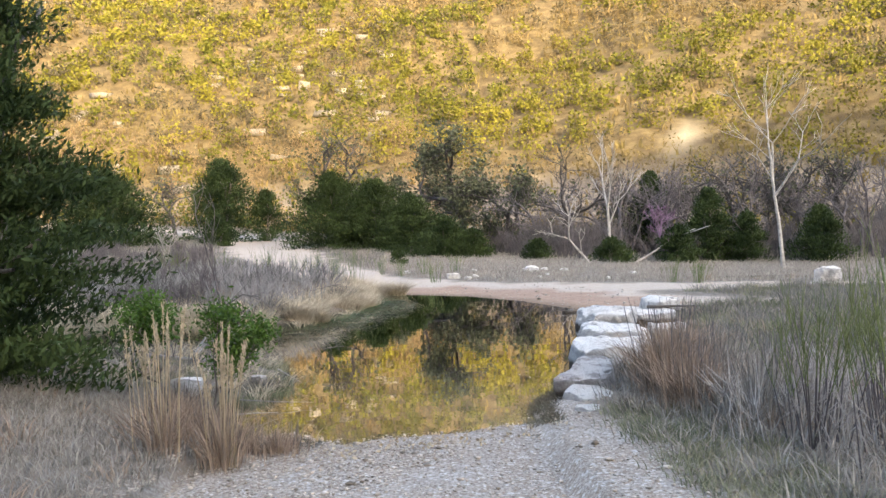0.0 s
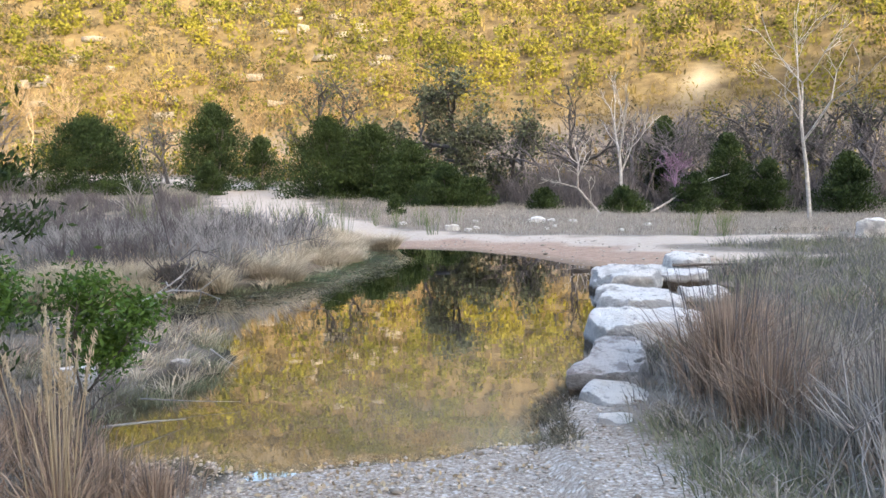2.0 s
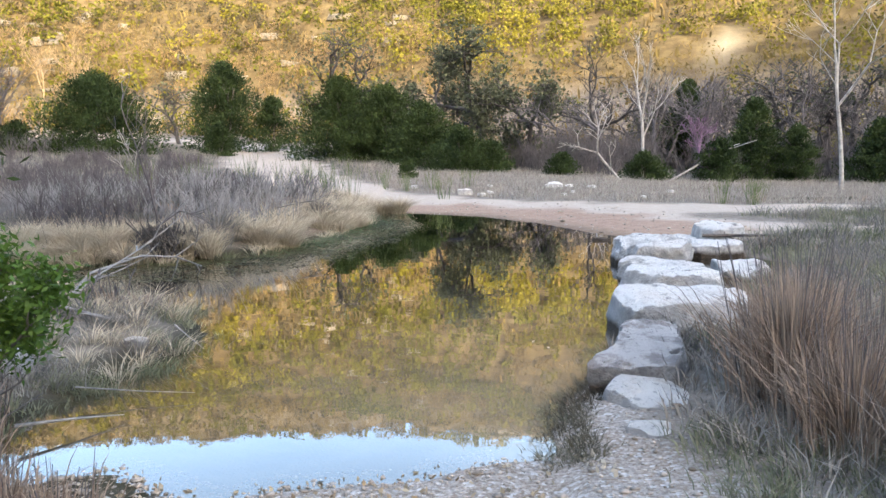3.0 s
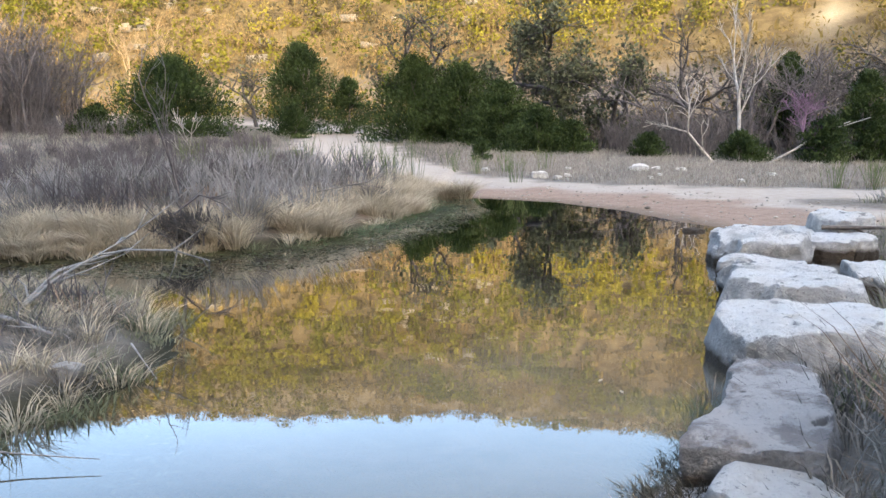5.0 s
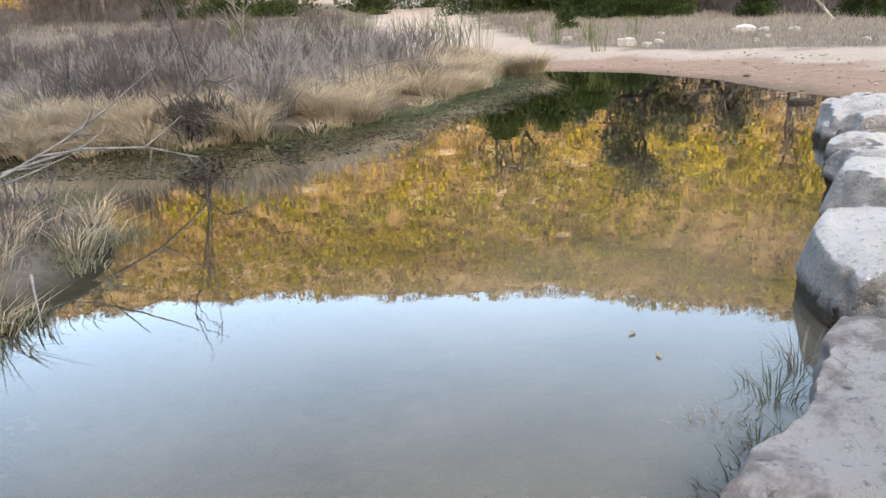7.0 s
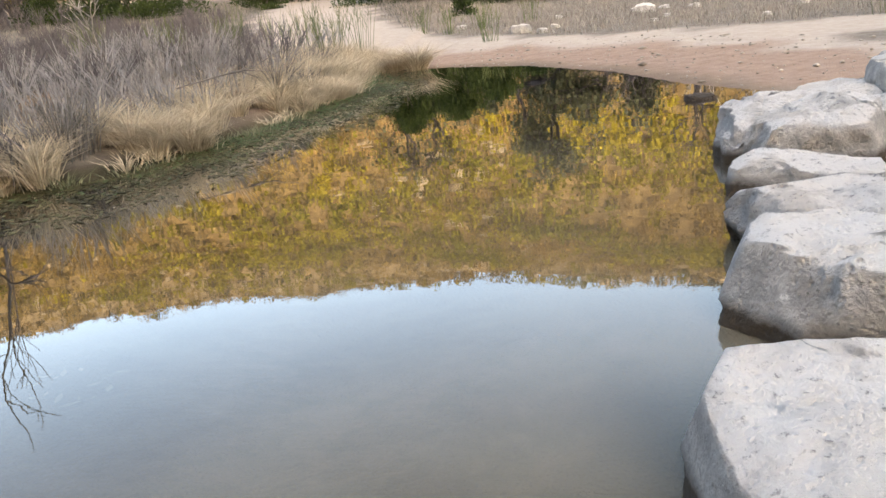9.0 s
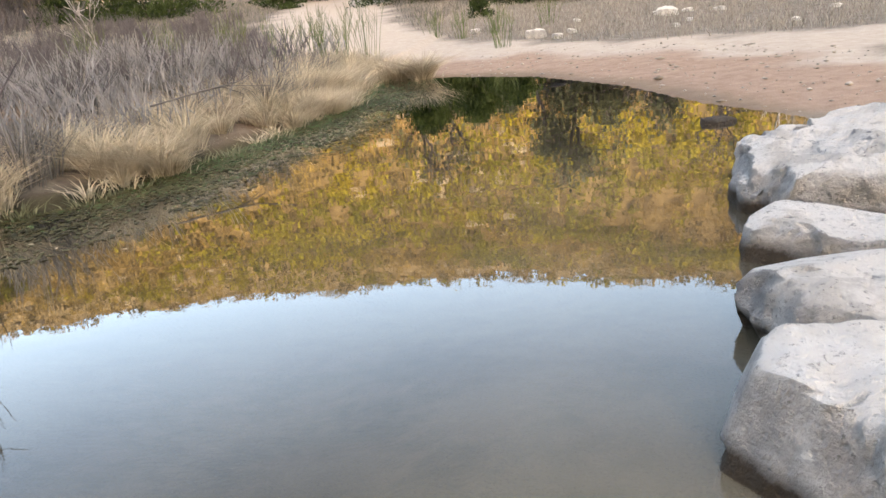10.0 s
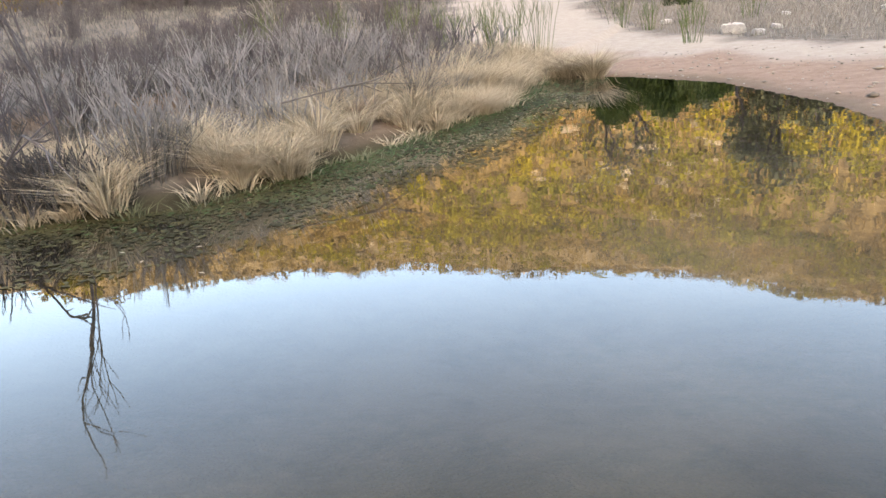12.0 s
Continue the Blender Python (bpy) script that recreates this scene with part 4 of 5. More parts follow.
live_oak(at(12.39, 44.00), 4.6, "dark bare-limbed live oak", 76, 220, (0, 0, 1), LINE, 0.18)
live_oak(at(14.75, 44.00), 5.4, "dark bare-limbed live oak", 77, 220, (0.1, 0, 1), LINE, 0.18)
live_oak(at(-20.22, 62.00), 5.2, "dark bare-limbed oak beside the trail", 78, 300, (-0.3, 0, 1), LINE, 0.16)
live_oak(at(16.8, 44.0), 6.1, "dark bare-limbed live oak", 771, 220, (0.1, 0, 1), LINE, 0.18)
live_oak(at(18.71, 43.0), 5.7, "dark bare-limbed live oak", 772, 220, (-0.1, 0, 1), LINE, 0.18)
live_oak(at(20.48, 42.0), 6.2, "dark bare-limbed live oak", 773, 220, (0, 0, 1), LINE, 0.2)
live_oak(at(24.0, 43.0), 6.4, "dark bare-limbed live oak", 774, 220, (0, 0, 1), LINE, 0.2)
# pale bare trees
bare_tree(at(14.18, 31.00), 8.4, "tall pale-barked bare sycamore", 81, M_WHITEBARK, 4, (0.0, 0, 1), 0.08, 0.7, 0.13, "sycamore", LINE, 0.25, thin=0.010)
bare_tree(at(8.56, 37.00), 6.5, "slim pale-barked bare sycamore", 82, M_WHITEBARK, 4, (-0.03, 0, 1), 0.085, 0.45, 0.16, "sycamore", LINE, 0.3, thin=0.010)
bare_tree(at(7.40, 36.00), 3.4, "leaning pale bare tree with crooked limbs", 83, M_DEADWOOD, 3, (-0.5, 0, 0.9), 0.06, 0.7, 0.35, "bare_tree", LINE, 0.1, thin=0.012)
bare_tree(at(9.60, 36.60), 1.7, "long pale limb leaning out of the thicket", 831, M_DEADWOOD, 1, (0.9, 0, 0.5), 0.05, 0.4, 0.2, "bare_tree", LINE, 0.05, thin=0.014)
bare_tree(at(-8.30, 24.70), 2.1, "small bare grey tree in dry brush", 84, M_DEADWOOD, 3, (0.05, 0, 1), 0.04, 0.6, 0.3, "bare_tree", "", 0.2)
bare_tree(at(11.29, 38.00), 2.9, "bare redbud with purple twigs", 85, M_PURPLE, 4, (0, 0, 1), 0.05, 0.7, 0.3, "redbud_tree", LINE, 0.15, (3, 4), thin=0.012)
bare_tree(at(-4.1, 15.0), 3.5, "thin bare sapling on the grassy bank", 86, M_GREYTWIG, 3, (0, 0, 1), 0.024, 0.6, 0.3, "sapling", "", 0.22, (1, 3))
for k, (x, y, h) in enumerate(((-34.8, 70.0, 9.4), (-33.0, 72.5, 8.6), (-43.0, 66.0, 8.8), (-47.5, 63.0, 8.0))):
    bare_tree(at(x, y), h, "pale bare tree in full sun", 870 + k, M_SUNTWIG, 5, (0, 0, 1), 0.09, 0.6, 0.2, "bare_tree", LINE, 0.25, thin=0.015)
# grey bare trees of the thicket, three forms set out again and again
THICKET = "bare trees of the thicket"
forms = [bare_tree(at(10.2, 41.5), 5.4, "grey bare tree in a dense thicket", 91, M_GREYTWIG, 4, (0, 0, 1), 0.09, 0.7, 0.35, group=THICKET, thin=0.013),
         bare_tree(at(5.9, 42.0), 4.6, "grey bare tree in a dense thicket", 92, M_GREYTWIG, 4, (0.2, 0, 1), 0.08, 0.8, 0.4, group=THICKET, thin=0.013),
         bare_tree(at(16.4, 40.0), 5.6, "grey bare tree in a dense thicket", 93, M_GREYTWIG, 4, (-0.1, 0, 1), 0.09, 0.6, 0.3, group=THICKET, thin=0.013)]
g = np.random.default_rng(94)
for k in range(78):
    if k < 46:
        x, y = g.uniform(4.0, 34.0), g.uniform(39.0, 50.0)
        y -= 0.12 * max(0.0, x - 10)
        size = g.uniform(0.65, 1.05)
    elif k < 66:
        x, y, size = g.uniform(-30, -25.2), g.uniform(42, 48), g.uniform(0.95, 1.4)
    else:
        x, y, size = g.uniform(19, 34), g.uniform(28, 37), g.uniform(0.6, 0.95)
    copy_thing(forms[k % 3], at(x, y, g.uniform(0, 360), 0.05, size))


# thicket brush under and between the trees
def twig_bush(spots, height, twigs, g, thick=1.0):
    """Bare brush: fans of thin forked twigs."""
    n = len(spots)
    i = np.repeat(np.arange(n), twigs)
    m = len(i)
    h = g.uniform(*height, n)[i] * g.uniform(0.5, 1.0, m)
    a, s = g.uniform(0, 2 * np.pi, m), g.uniform(0.05, 0.6, m)
    root = spots[i] + np.stack([g.normal(0, 0.15, m), g.normal(0, 0.15, m), np.zeros(m)], 1)
    mid = root + np.stack([np.cos(a) * s * h * 0.5, np.sin(a) * s * h * 0.5, h * 0.55], 1)
    geo = [tubes(root, mid, 0.009 * thick + 0 * h, 0.006 * thick + 0 * h, 3)]
    for _ in range(3):
        b = a + g.normal(0, 0.7, m)
        tip = mid + np.stack([np.cos(b) * s * h * 0.6, np.sin(b) * s * h * 0.6, h * g.uniform(0.2, 0.5, m)], 1)
        geo.append(tubes(mid, tip, 0.006 * thick + 0 * h, 0.003 * thick + 0 * h, 3))
    return joined(geo)


g = np.random.default_rng(95)
sp = scatter(520, 3.5, 36, 36.0, 52, lambda x, y: (y + 0.12 * x > 40.0) & (x > 3.5 + 0.2 * (46 - y)))
stuff("thicket_brush", twig_bush(sp, (0.8, 2.6), 20, g, 1.8), M_GREYTWIG, "grey leafless brush of the thicket", "brush")
sp = scatter(34, -29.5, -25.0, 42, 47, lambda x, y: from_trail(x, y) > 1)
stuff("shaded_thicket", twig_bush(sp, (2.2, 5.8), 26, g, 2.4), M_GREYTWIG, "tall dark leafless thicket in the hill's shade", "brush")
sp = scatter(180, -44, -14, 30, 56, lambda x, y: (x < -18) & (from_trail(x, y) > 1))
stuff("meadow_brush", twig_bush(sp, (0.6, 1.4), 20, g, 1.4), M_GREYTWIG, "grey leafless brush beyond the meadow", "brush")

# ---------------------------------------------------------------- grasses
mud = lambda x, y: (from_shore(x, y) < 3.9) & (y > 15.3) & (x > -2.3)
dry = lambda x, y: (from_shore(x, y) > 0.25) & (from_trail(x, y) > 0.15) & ~mud(x, y)


def tussocks(spots, per, height, width, lean, g, spread=0.12, lean_way=(0, 0)):
    i = np.repeat(np.arange(len(spots)), per)
    m = len(i)
    a, rad = g.uniform(0, 2 * np.pi, m), np.abs(g.normal(0, spread, m))
    root = spots[i] + np.stack([np.cos(a) * rad, np.sin(a) * rad, np.zeros(m) - 0.02], 1)
    h = (g.uniform(*height, len(spots))[i]) * g.uniform(0.55, 1.1, m)
    reach = np.stack([np.cos(a), np.sin(a)], 1) * g.uniform(*lean, (m, 1)) + np.array(lean_way) * g.uniform(0.4, 1.2, (m, 1))
    return blades_to(root, h, width, reach, coarse=True)


g = np.random.default_rng(101)
# tussocks along the grassy bank
bank = lambda x, y: (from_shore(x, y) > 0.0) & (from_shore(x, y) < 1.4) & (from_trail(x, y) > 0.3) & (value_noise(x, y, 0.42, 61) > 0.27)
sp = scatter(1350, -8.5, -0.9, 13.0, 23.0, bank)
stuff("bank_grass", tussocks(sp, 190, (0.14, 0.58), 0.011, (0.3, 1.5), g, 0.07, (0.08, -0.2)), M_STRAW, "straw-coloured tussock grass along the pond bank", "grass")
sp = scatter(620, -9.5, -1.5, 13.6, 24.0, lambda x, y: (from_shore(x, y) > 0.5) & (from_trail(x, y) > 0.4) & (value_noise(x, y, 0.7, 62) > 0.45))
cut = len(sp) // 2
stuff("mound_grass", tussocks(sp[:cut], 170, (0.2, 0.7), 0.012, (0.05, 0.9), g, 0.12), M_GREYGRASS, "grey dry grass on the mound", "grass")
stuff("mound_straw", tussocks(sp[cut:], 170, (0.15, 0.45), 0.012, (0.3, 1.2), g, 0.12), M_RUSSET, "russet dry grass on the mound", "grass")
sp = scatter(150, -9.5, -2.6, 14.6, 23.5, lambda x, y: (from_shore(x, y) > 0.7) & (from_trail(x, y) > 0.6))
cut = 2 * len(sp) // 3
stuff("mound_brush", twig_bush(sp[:cut], (0.4, 1.0), 26, g), M_PALETWIG, "thin pale grey brush on the mound", "brush")
stuff("mound_dark_brush", twig_bush(sp[cut:], (0.45, 1.1), 28, g), M_GREYTWIG, "thin dark grey brush on the mound", "brush")
sp = scatter(110, -17.0, -4.5, 19.0, 40.0, lambda x, y: (from_shore(x, y) > 0.7) & (from_trail(x, y) > 0.8))
stuff("field_brush", twig_bush(sp, (0.4, 1.05), 30, g, 1.3), M_GREYTWIG, "low grey leafless brush in the field", "brush")
sp = scatter(420, -8.5, -0.9, 13.0, 22.5, lambda x, y: np.abs(from_shore(x, y) - 0.03) < 0.12)
stuff("shoreline_straw", tussocks(sp, 60, (0.14, 0.36), 0.012, (0.5, 1.5), g, 0.10), M_STRAW, "straw grass hanging over the waterline", "grass")
# near promontory
sp = scatter(330, -5.2, -1.5, 8.2, 11.8, lambda x, y: (from_shore(x, y) > -0.02) & (from_shore(x, y) < 1.6))
cut = len(sp) // 3
stuff("promontory_sedge", tussocks(sp[2 * cut:], 70, (0.08, 0.22), 0.007, (0.3, 1.1), g, 0.10, (0.25, -0.1)), M_GREENGRASS, "green-brown sedge on the near bank", "grass")
stuff("promontory_grass", tussocks(sp[:cut], 70, (0.10, 0.30), 0.006, (0.4, 1.4), g, 0.08, (0.35, -0.1)), M_STRAW, "long pale grass drooping over the near bank", "grass")
stuff("promontory_dry_grass", tussocks(sp[cut:2 * cut], 90, (0.08, 0.24), 0.006, (0.3, 1.0), g, 0.12, (0.3, -0.1)), M_GREYGRASS, "grey dry grass on the near bank", "grass")
sp = scatter(9, -5.0, -2.6, 8.4, 11.4, lambda x, y: from_shore(x, y) > 0.3)
stuff("promontory_brush", twig_bush(sp, (0.15, 0.4), 11, g), M_GREYTWIG, "grey dead brush on the near bank", "brush")
sp = scatter(340, -5.2, -1.4, 7.0, 11.8, lambda x, y: np.abs(from_shore(x, y)) < 0.16)
stuff("bank_sedge", tussocks(sp, 46, (0.06, 0.17), 0.010, (0.2, 0.8), g, 0.1), M_GREENGRASS, "green sedge at the water's edge", "grass")
sp = scatter(220, -4.5, -1.5, 13.6, 22.0, lambda x, y: np.abs(from_shore(x, y) + 0.06) < 0.12)
stuff("far_bank_sedge", tussocks(sp, 30, (0.08, 0.2), 0.010, (0.3, 0.9), g, 0.1), M_GREENGRASS, "green sedge below the grassy bank", "grass")


def flat_leaves(c, size, g):
    """Leaves lying flat."""
    n = len(c)
    a = g.uniform(0, 2 * np.pi, n)
    d = np.stack([np.cos(a), np.sin(a), g.normal(0, 0.08, n)], 1) * np.reshape(size, (-1, 1)) / 2
    e = np.stack([-np.sin(a), np.cos(a), g.normal(0, 0.08, n)], 1) * np.reshape(size, (-1, 1)) / 5
    v = np.stack([c - d, c - e, c + d, c + e], 1)
    return v.reshape(-1, 3), 4 * np.arange(n)[:, None] + [0, 1, 2, 3], None


x, y = g.uniform(-5.0, -0.6, 60000), g.uniform(14.0, 21.8, 60000)
d = from_shore(x, y) + 0.25 * (value_noise(x, y, 0.5, 72) - 0.5)
k = (d < 0.03) & (d > -1.0) & (g.random(len(x)) < 0.8 * np.exp(d / 0.4))  & (g.random(len(x)) < 0.15 + 0.85 * smooth01(14.6, 16.6, y))
c = np.stack([x[k], y[k], g.uniform(0.003, 0.012, k.sum())], 1)
stuff("water_weed", flat_leaves(c, g.uniform(0.03, 0.07, len(c)), g), M_WATERWEED, "bright green water weed floating under the bank", "water weed")
x, y = g.uniform(-6.5, -0.4, 130000), g.uniform(12.6, 20.5, 130000)
d = from_shore(x, y) + 0.5 * (value_noise(x, y, 0.7, 79) - 0.5)
k = (from_shore(x, y) < 0.02) & (d < 0.1) & (d > -1.5) & (g.random(len(x)) < 0.85 * np.exp(np.minimum(d, 0) / 0.75)) & (g.random(len(x)) < 0.25 + 0.75 * smooth01(0.3, 0.6, value_noise(x, y, 0.28, 80)))
c = np.stack([x[k], y[k], g.uniform(0.001, 0.006, k.sum())], 1)
stuff("weed_mat", flat_leaves(c, g.uniform(0.03, 0.09, len(c)), g), M_WEEDMAT, "olive-brown weed mat matted at the pond's surface", "water weed")
x, y = g.uniform(-6.0, -0.4, 26000), g.uniform(8.0, 18.5, 26000)
d = from_shore(x, y)
k = (d < 0.0) & (d > -1.7) & (value_noise(x, y, 0.7, 74) + 0.25 * d > 0.30) & (g.random(len(x)) < np.exp(d / 0.9))
c = np.stack([x[k], y[k], np.minimum(-0.006, land(x[k], y[k]) + 0.02)], 1)
stuff("sunken_litter", flat_leaves(c, g.uniform(0.03, 0.10, len(c)), g), M_SILT, "olive-brown weed and litter on the pond bed", "litter")
# purple-grey dry grass left of the gravel
sp = scatter(13000, -11.0, -1.7, -1.0, 8.6, lambda x, y: (from_shore(x, y) > 0.15) & (g.random(len(x)) < smooth01(-11, -5.2, x) * smooth01(-1.0, 4.2, y)) & (x + 0.25 * (value_noise(x, y, 0.5, 31) - 0.5) < -2.0 + 0.33 * (y - 5.0)))
stuff("dry_lawn", tussocks(sp, 10, (0.07, 0.2), 0.007, (0.2, 1.0), g, 0.07), M_PALEGRASS, "short grey dry grass beside the gravel", "grass")
# thin grass over the rest of the valley floor
off_path = lambda x, y: (x + 0.8 * (value_noise(x, y, 0.8, 31) - 0.5) < -2.1 + 0.35 * (y - 5)) | (x + 0.6 * (value_noise(x, y, 0.8, 31) - 0.5) > 1.9) | (y > 9)
sp = scatter(12000, -17, 19, -12, 24, lambda x, y: dry(x, y) & off_path(x, y) & (value_noise(x, y, 1.3, 36) + 0.02 * np.abs(x) < 0.85 + 0 * x))
stuff("thin_grass", tussocks(sp, 9, (0.07, 0.26), 0.012, (0.2, 1.0), g, 0.16), M_PALEGRASS, "thin grey dry grass over bare soil", "grass")
sp = scatter(1900, -17, 19, -12, 24, lambda x, y: dry(x, y) & off_path(x, y) & (value_noise(x, y, 2.2, 37) > 0.55))
stuff("russet_grass", tussocks(sp, 26, (0.12, 0.34), 0.010, (0.2, 0.9), g, 0.12), M_RUSSET, "scattered russet bunch grass on dry soil", "grass")
# right of the gravel
right = lambda x, y: (x + 0.3 * (value_noise(x, y, 0.6, 33) - 0.5) > 1.75 + 0.06 * np.clip(6 - y, 0, 4)) & (from_shore(x, y) > 0.12)
sp = scatter(46, 2.0, 5.0, 3.2, 7.5, lambda x, y: right(x, y) & (x > 2.3))
stuff("gravel_side_brush", twig_bush(sp, (0.25, 0.65), 16, g, 0.7), M_DEADWOOD, "tangled grey brush beside the gravel", "brush")
sp = scatter(3600, 1.5, 12.0, -3.0, 9.8, lambda x, y: right(x, y) & (g.random(len(x)) < smooth01(12, 4.5, x) * smooth01(-3.0, 3.5, y)))
stuff("rough_grass", tussocks(sp, 22, (0.06, 0.26), 0.008, (0.2, 1.1), g, 0.12), M_PALEGRASS, "tangled grey dry grass beside the gravel", "grass")
sp = scatter(500, 1.4, 2.4, 3.0, 7.2, lambda x, y: (x > 1.55) & (from_shore(x, y) > 0.2))
stuff("edge_grass", tussocks(sp, 20, (0.06, 0.16), 0.007, (0.3, 1.0), g, 0.1), M_GREENGRASS, "low grey-green grass edging the gravel", "grass")
sp = scatter(3200, 2.0, 13.0, 8.5, 19.5, lambda x, y: (from_shore(x, y) > 0.1) & (from_trail(x, y) > 0.2) & ~mud(x, y))
half = len(sp) // 2
stuff("right_bank_grass", tussocks(sp[:half], 22, (0.1, 0.32), 0.010, (0.2, 0.9), g, 0.15), M_GREENGRASS, "grey-green grass on the bank", "grass")
stuff("right_bank_dry_grass", tussocks(sp[half:], 22, (0.12, 0.4), 0.010, (0.2, 0.9), g, 0.15), M_GREYGRASS, "dry grey grass on the bank", "grass")
# meadow beyond the trail and to the left
sp = scatter(6500, -4.0, 28.0, 20.0, 46.0, dry)
stuff("meadow_grass", tussocks(sp, 14, (0.08, 0.27), 0.013, (0.1, 0.8), g, 0.22), M_PALEGRASS, "short grey dry meadow grass", "grass")
sp = scatter(5600, -36.0, -2.5, 18.0, 60.0, lambda x, y: dry(x, y) & (from_trail(x, y) > 0.5))
stuff("left_meadow_grass", tussocks(sp, 14, (0.12, 0.36), 0.018, (0.1, 0.6), g, 0.25), M_GREYGRASS, "tall grey dry meadow grass", "grass")


# ---------------------------------------------------------------- single plants
def reed_clump(x, y, height, width, stems, label, seed, base=M_RUSSET, plume=M_REED, group=""):
    """A bunch grass: russet base leaves and tall pale stems with feathery heads."""
    ob = thing("reed_clump", at(x, y), label, "reeds", group)
    g = np.random.default_rng(seed)
    n = stems * 14
    a, rad = g.uniform(0, 2 * np.pi, n), np.abs(g.normal(0, width * 0.35, n))
    root = np.stack([np.cos(a) * rad, np.sin(a) * rad, -0.02 + 0 * a], 1)
    part("leaves", blades_to(root, g.uniform(0.2, 0.55, n) * height, 0.008, np.stack([np.cos(a), np.sin(a)], 1) * g.uniform(0.05, 0.8, (n, 1))), base, ob)
    a, rad = g.uniform(0, 2 * np.pi, stems), np.abs(g.normal(0, width * 0.25, stems))
    root = np.stack([np.cos(a) * rad, np.sin(a) * rad, 0 * a], 1)
    h = height * g.uniform(0.7, 1.0, stems)
    lean = np.stack([np.cos(a), np.sin(a)], 1) * g.uniform(0.0, 0.22, (stems, 1))
    mid = root + np.c_[lean * h[:, None] * 0.4, h * 0.55]
    tip = root + np.c_[lean * h[:, None], h]
    part("stemwork", joined([tubes(root, mid, 0.005 + 0 * h, 0.004 + 0 * h, 4), tubes(mid, tip, 0.004 + 0 * h, 0.002 + 0 * h, 4)]), plume, ob)["kind"] = "stuff"
    i = np.repeat(np.arange(stems), 44)
    f = g.uniform(0.5, 1.0, len(i))
    c = mid[i] + (tip[i] - mid[i]) * f[:, None] + g.normal(0, 0.006, (len(i), 3))
    part("plume_mass", leaves(c, g.uniform(0.03, 0.06, len(i)), 6.0, 2.4), plume, ob)["kind"] = "stuff"
    return ob


REEDS = "reed clumps by the pond"
reed_clump(-2.07, 5.88, 1.22, 0.34, 13, "tall pale reeds with a russet leafy base", 111, group=REEDS)
reed_clump(-1.65, 5.98, 1.18, 0.30, 16, "tall pale reeds with a russet leafy base", 112, group=REEDS)
reed_clump(-2.38, 6.43, 1.0, 0.4, 6, "russet reed clump at the water's edge", 113, group=REEDS)
reed_clump(-1.88, 6.38, 0.7, 0.35, 4, "low russet reed clump at the water's edge", 114, group=REEDS)


def bunch_grass(x, y, height, width, count, label, seed, material=M_RUSSET, group=""):
    ob = thing("bunch_grass", at(x, y), label, "grass", group)
    g = np.random.default_rng(seed)
    a, rad = g.uniform(0, 2 * np.pi, count), np.abs(g.normal(0, width * 0.33, count))
    root = np.stack([np.cos(a) * rad, np.sin(a) * rad, -0.02 + 0 * a], 1)
    upright = g.random(count) < 0.55
    reach = np.stack([np.cos(a), np.sin(a)], 1) * np.where(upright, g.uniform(0.02, 0.3, count), g.uniform(0.3, 0.9, count))[:, None]
    part("blades", blades_to(root, height * g.uniform(0.35, 1.05, count), 0.007, reach, 1.3), material, ob)
    k = max(10, count // 30)
    a, rad = g.uniform(0, 2 * np.pi, k), np.abs(g.normal(0, width * 0.3, k))
    root = np.stack([np.cos(a) * rad, np.sin(a) * rad, 0 * a], 1)
    tip = root + np.c_[np.stack([np.cos(a), np.sin(a)], 1) * (height * g.uniform(0.05, 0.3, k))[:, None], height * g.uniform(0.9, 1.2, k)]
    part("stalkwork", tubes(root, tip, 0.004 + 0 * a, 0.002 + 0 * a, 3), M_GREYTWIG, ob)["kind"] = "stuff"
    return ob


BUNCH = "bunch grass beside the stepping stones"
bunch_grass(2.32, 7.60, 0.82, 0.5, 1300, "tall russet bunch grass beside the stones", 121, group=BUNCH)
bunch_grass(2.62, 8.20, 0.75, 0.5, 1100, "tall russet bunch grass beside the stones", 122, group=BUNCH)
bunch_grass(2.32, 6.90, 0.62, 0.5, 1100, "russet bunch grass bending over the gravel", 123, group=BUNCH)
bunch_grass(2.82, 7.60, 0.6, 0.6, 900, "grey-brown bunch grass beside the stones", 124, M_PALEGRASS, BUNCH)
bunch_grass(2.62, 6.20, 0.55, 0.6, 900, "grey-brown bunch grass beside the gravel", 125, M_PALEGRASS, BUNCH)
bunch_grass(3.02, 6.80, 0.55, 0.6, 800, "grey-brown bunch grass in rough grass", 126, M_PALEGRASS, BUNCH)


for k, (x, y, h) in enumerate(((-1.95, 6.72, 0.42), (-1.62, 6.42, 0.36), (-2.25, 6.9, 0.45), (-2.5, 7.5, 0.36), (-1.3, 6.35, 0.26))):
    bunch_grass(x, y, h, 0.42, 520, "drooping russet grass at the reeds' foot", 420 + k, group="russet grass by the reeds")
g = np.random.default_rng(128)
for k in range(6):
    x, y = g.uniform(1.95, 3.9), g.uniform(3.6, 7.2)
    bunch_grass(x, y, g.uniform(0.2, 0.36), 0.4, 220, "low russet bunch grass in rough grass", 400 + k, group="bunch grass in the rough grass")


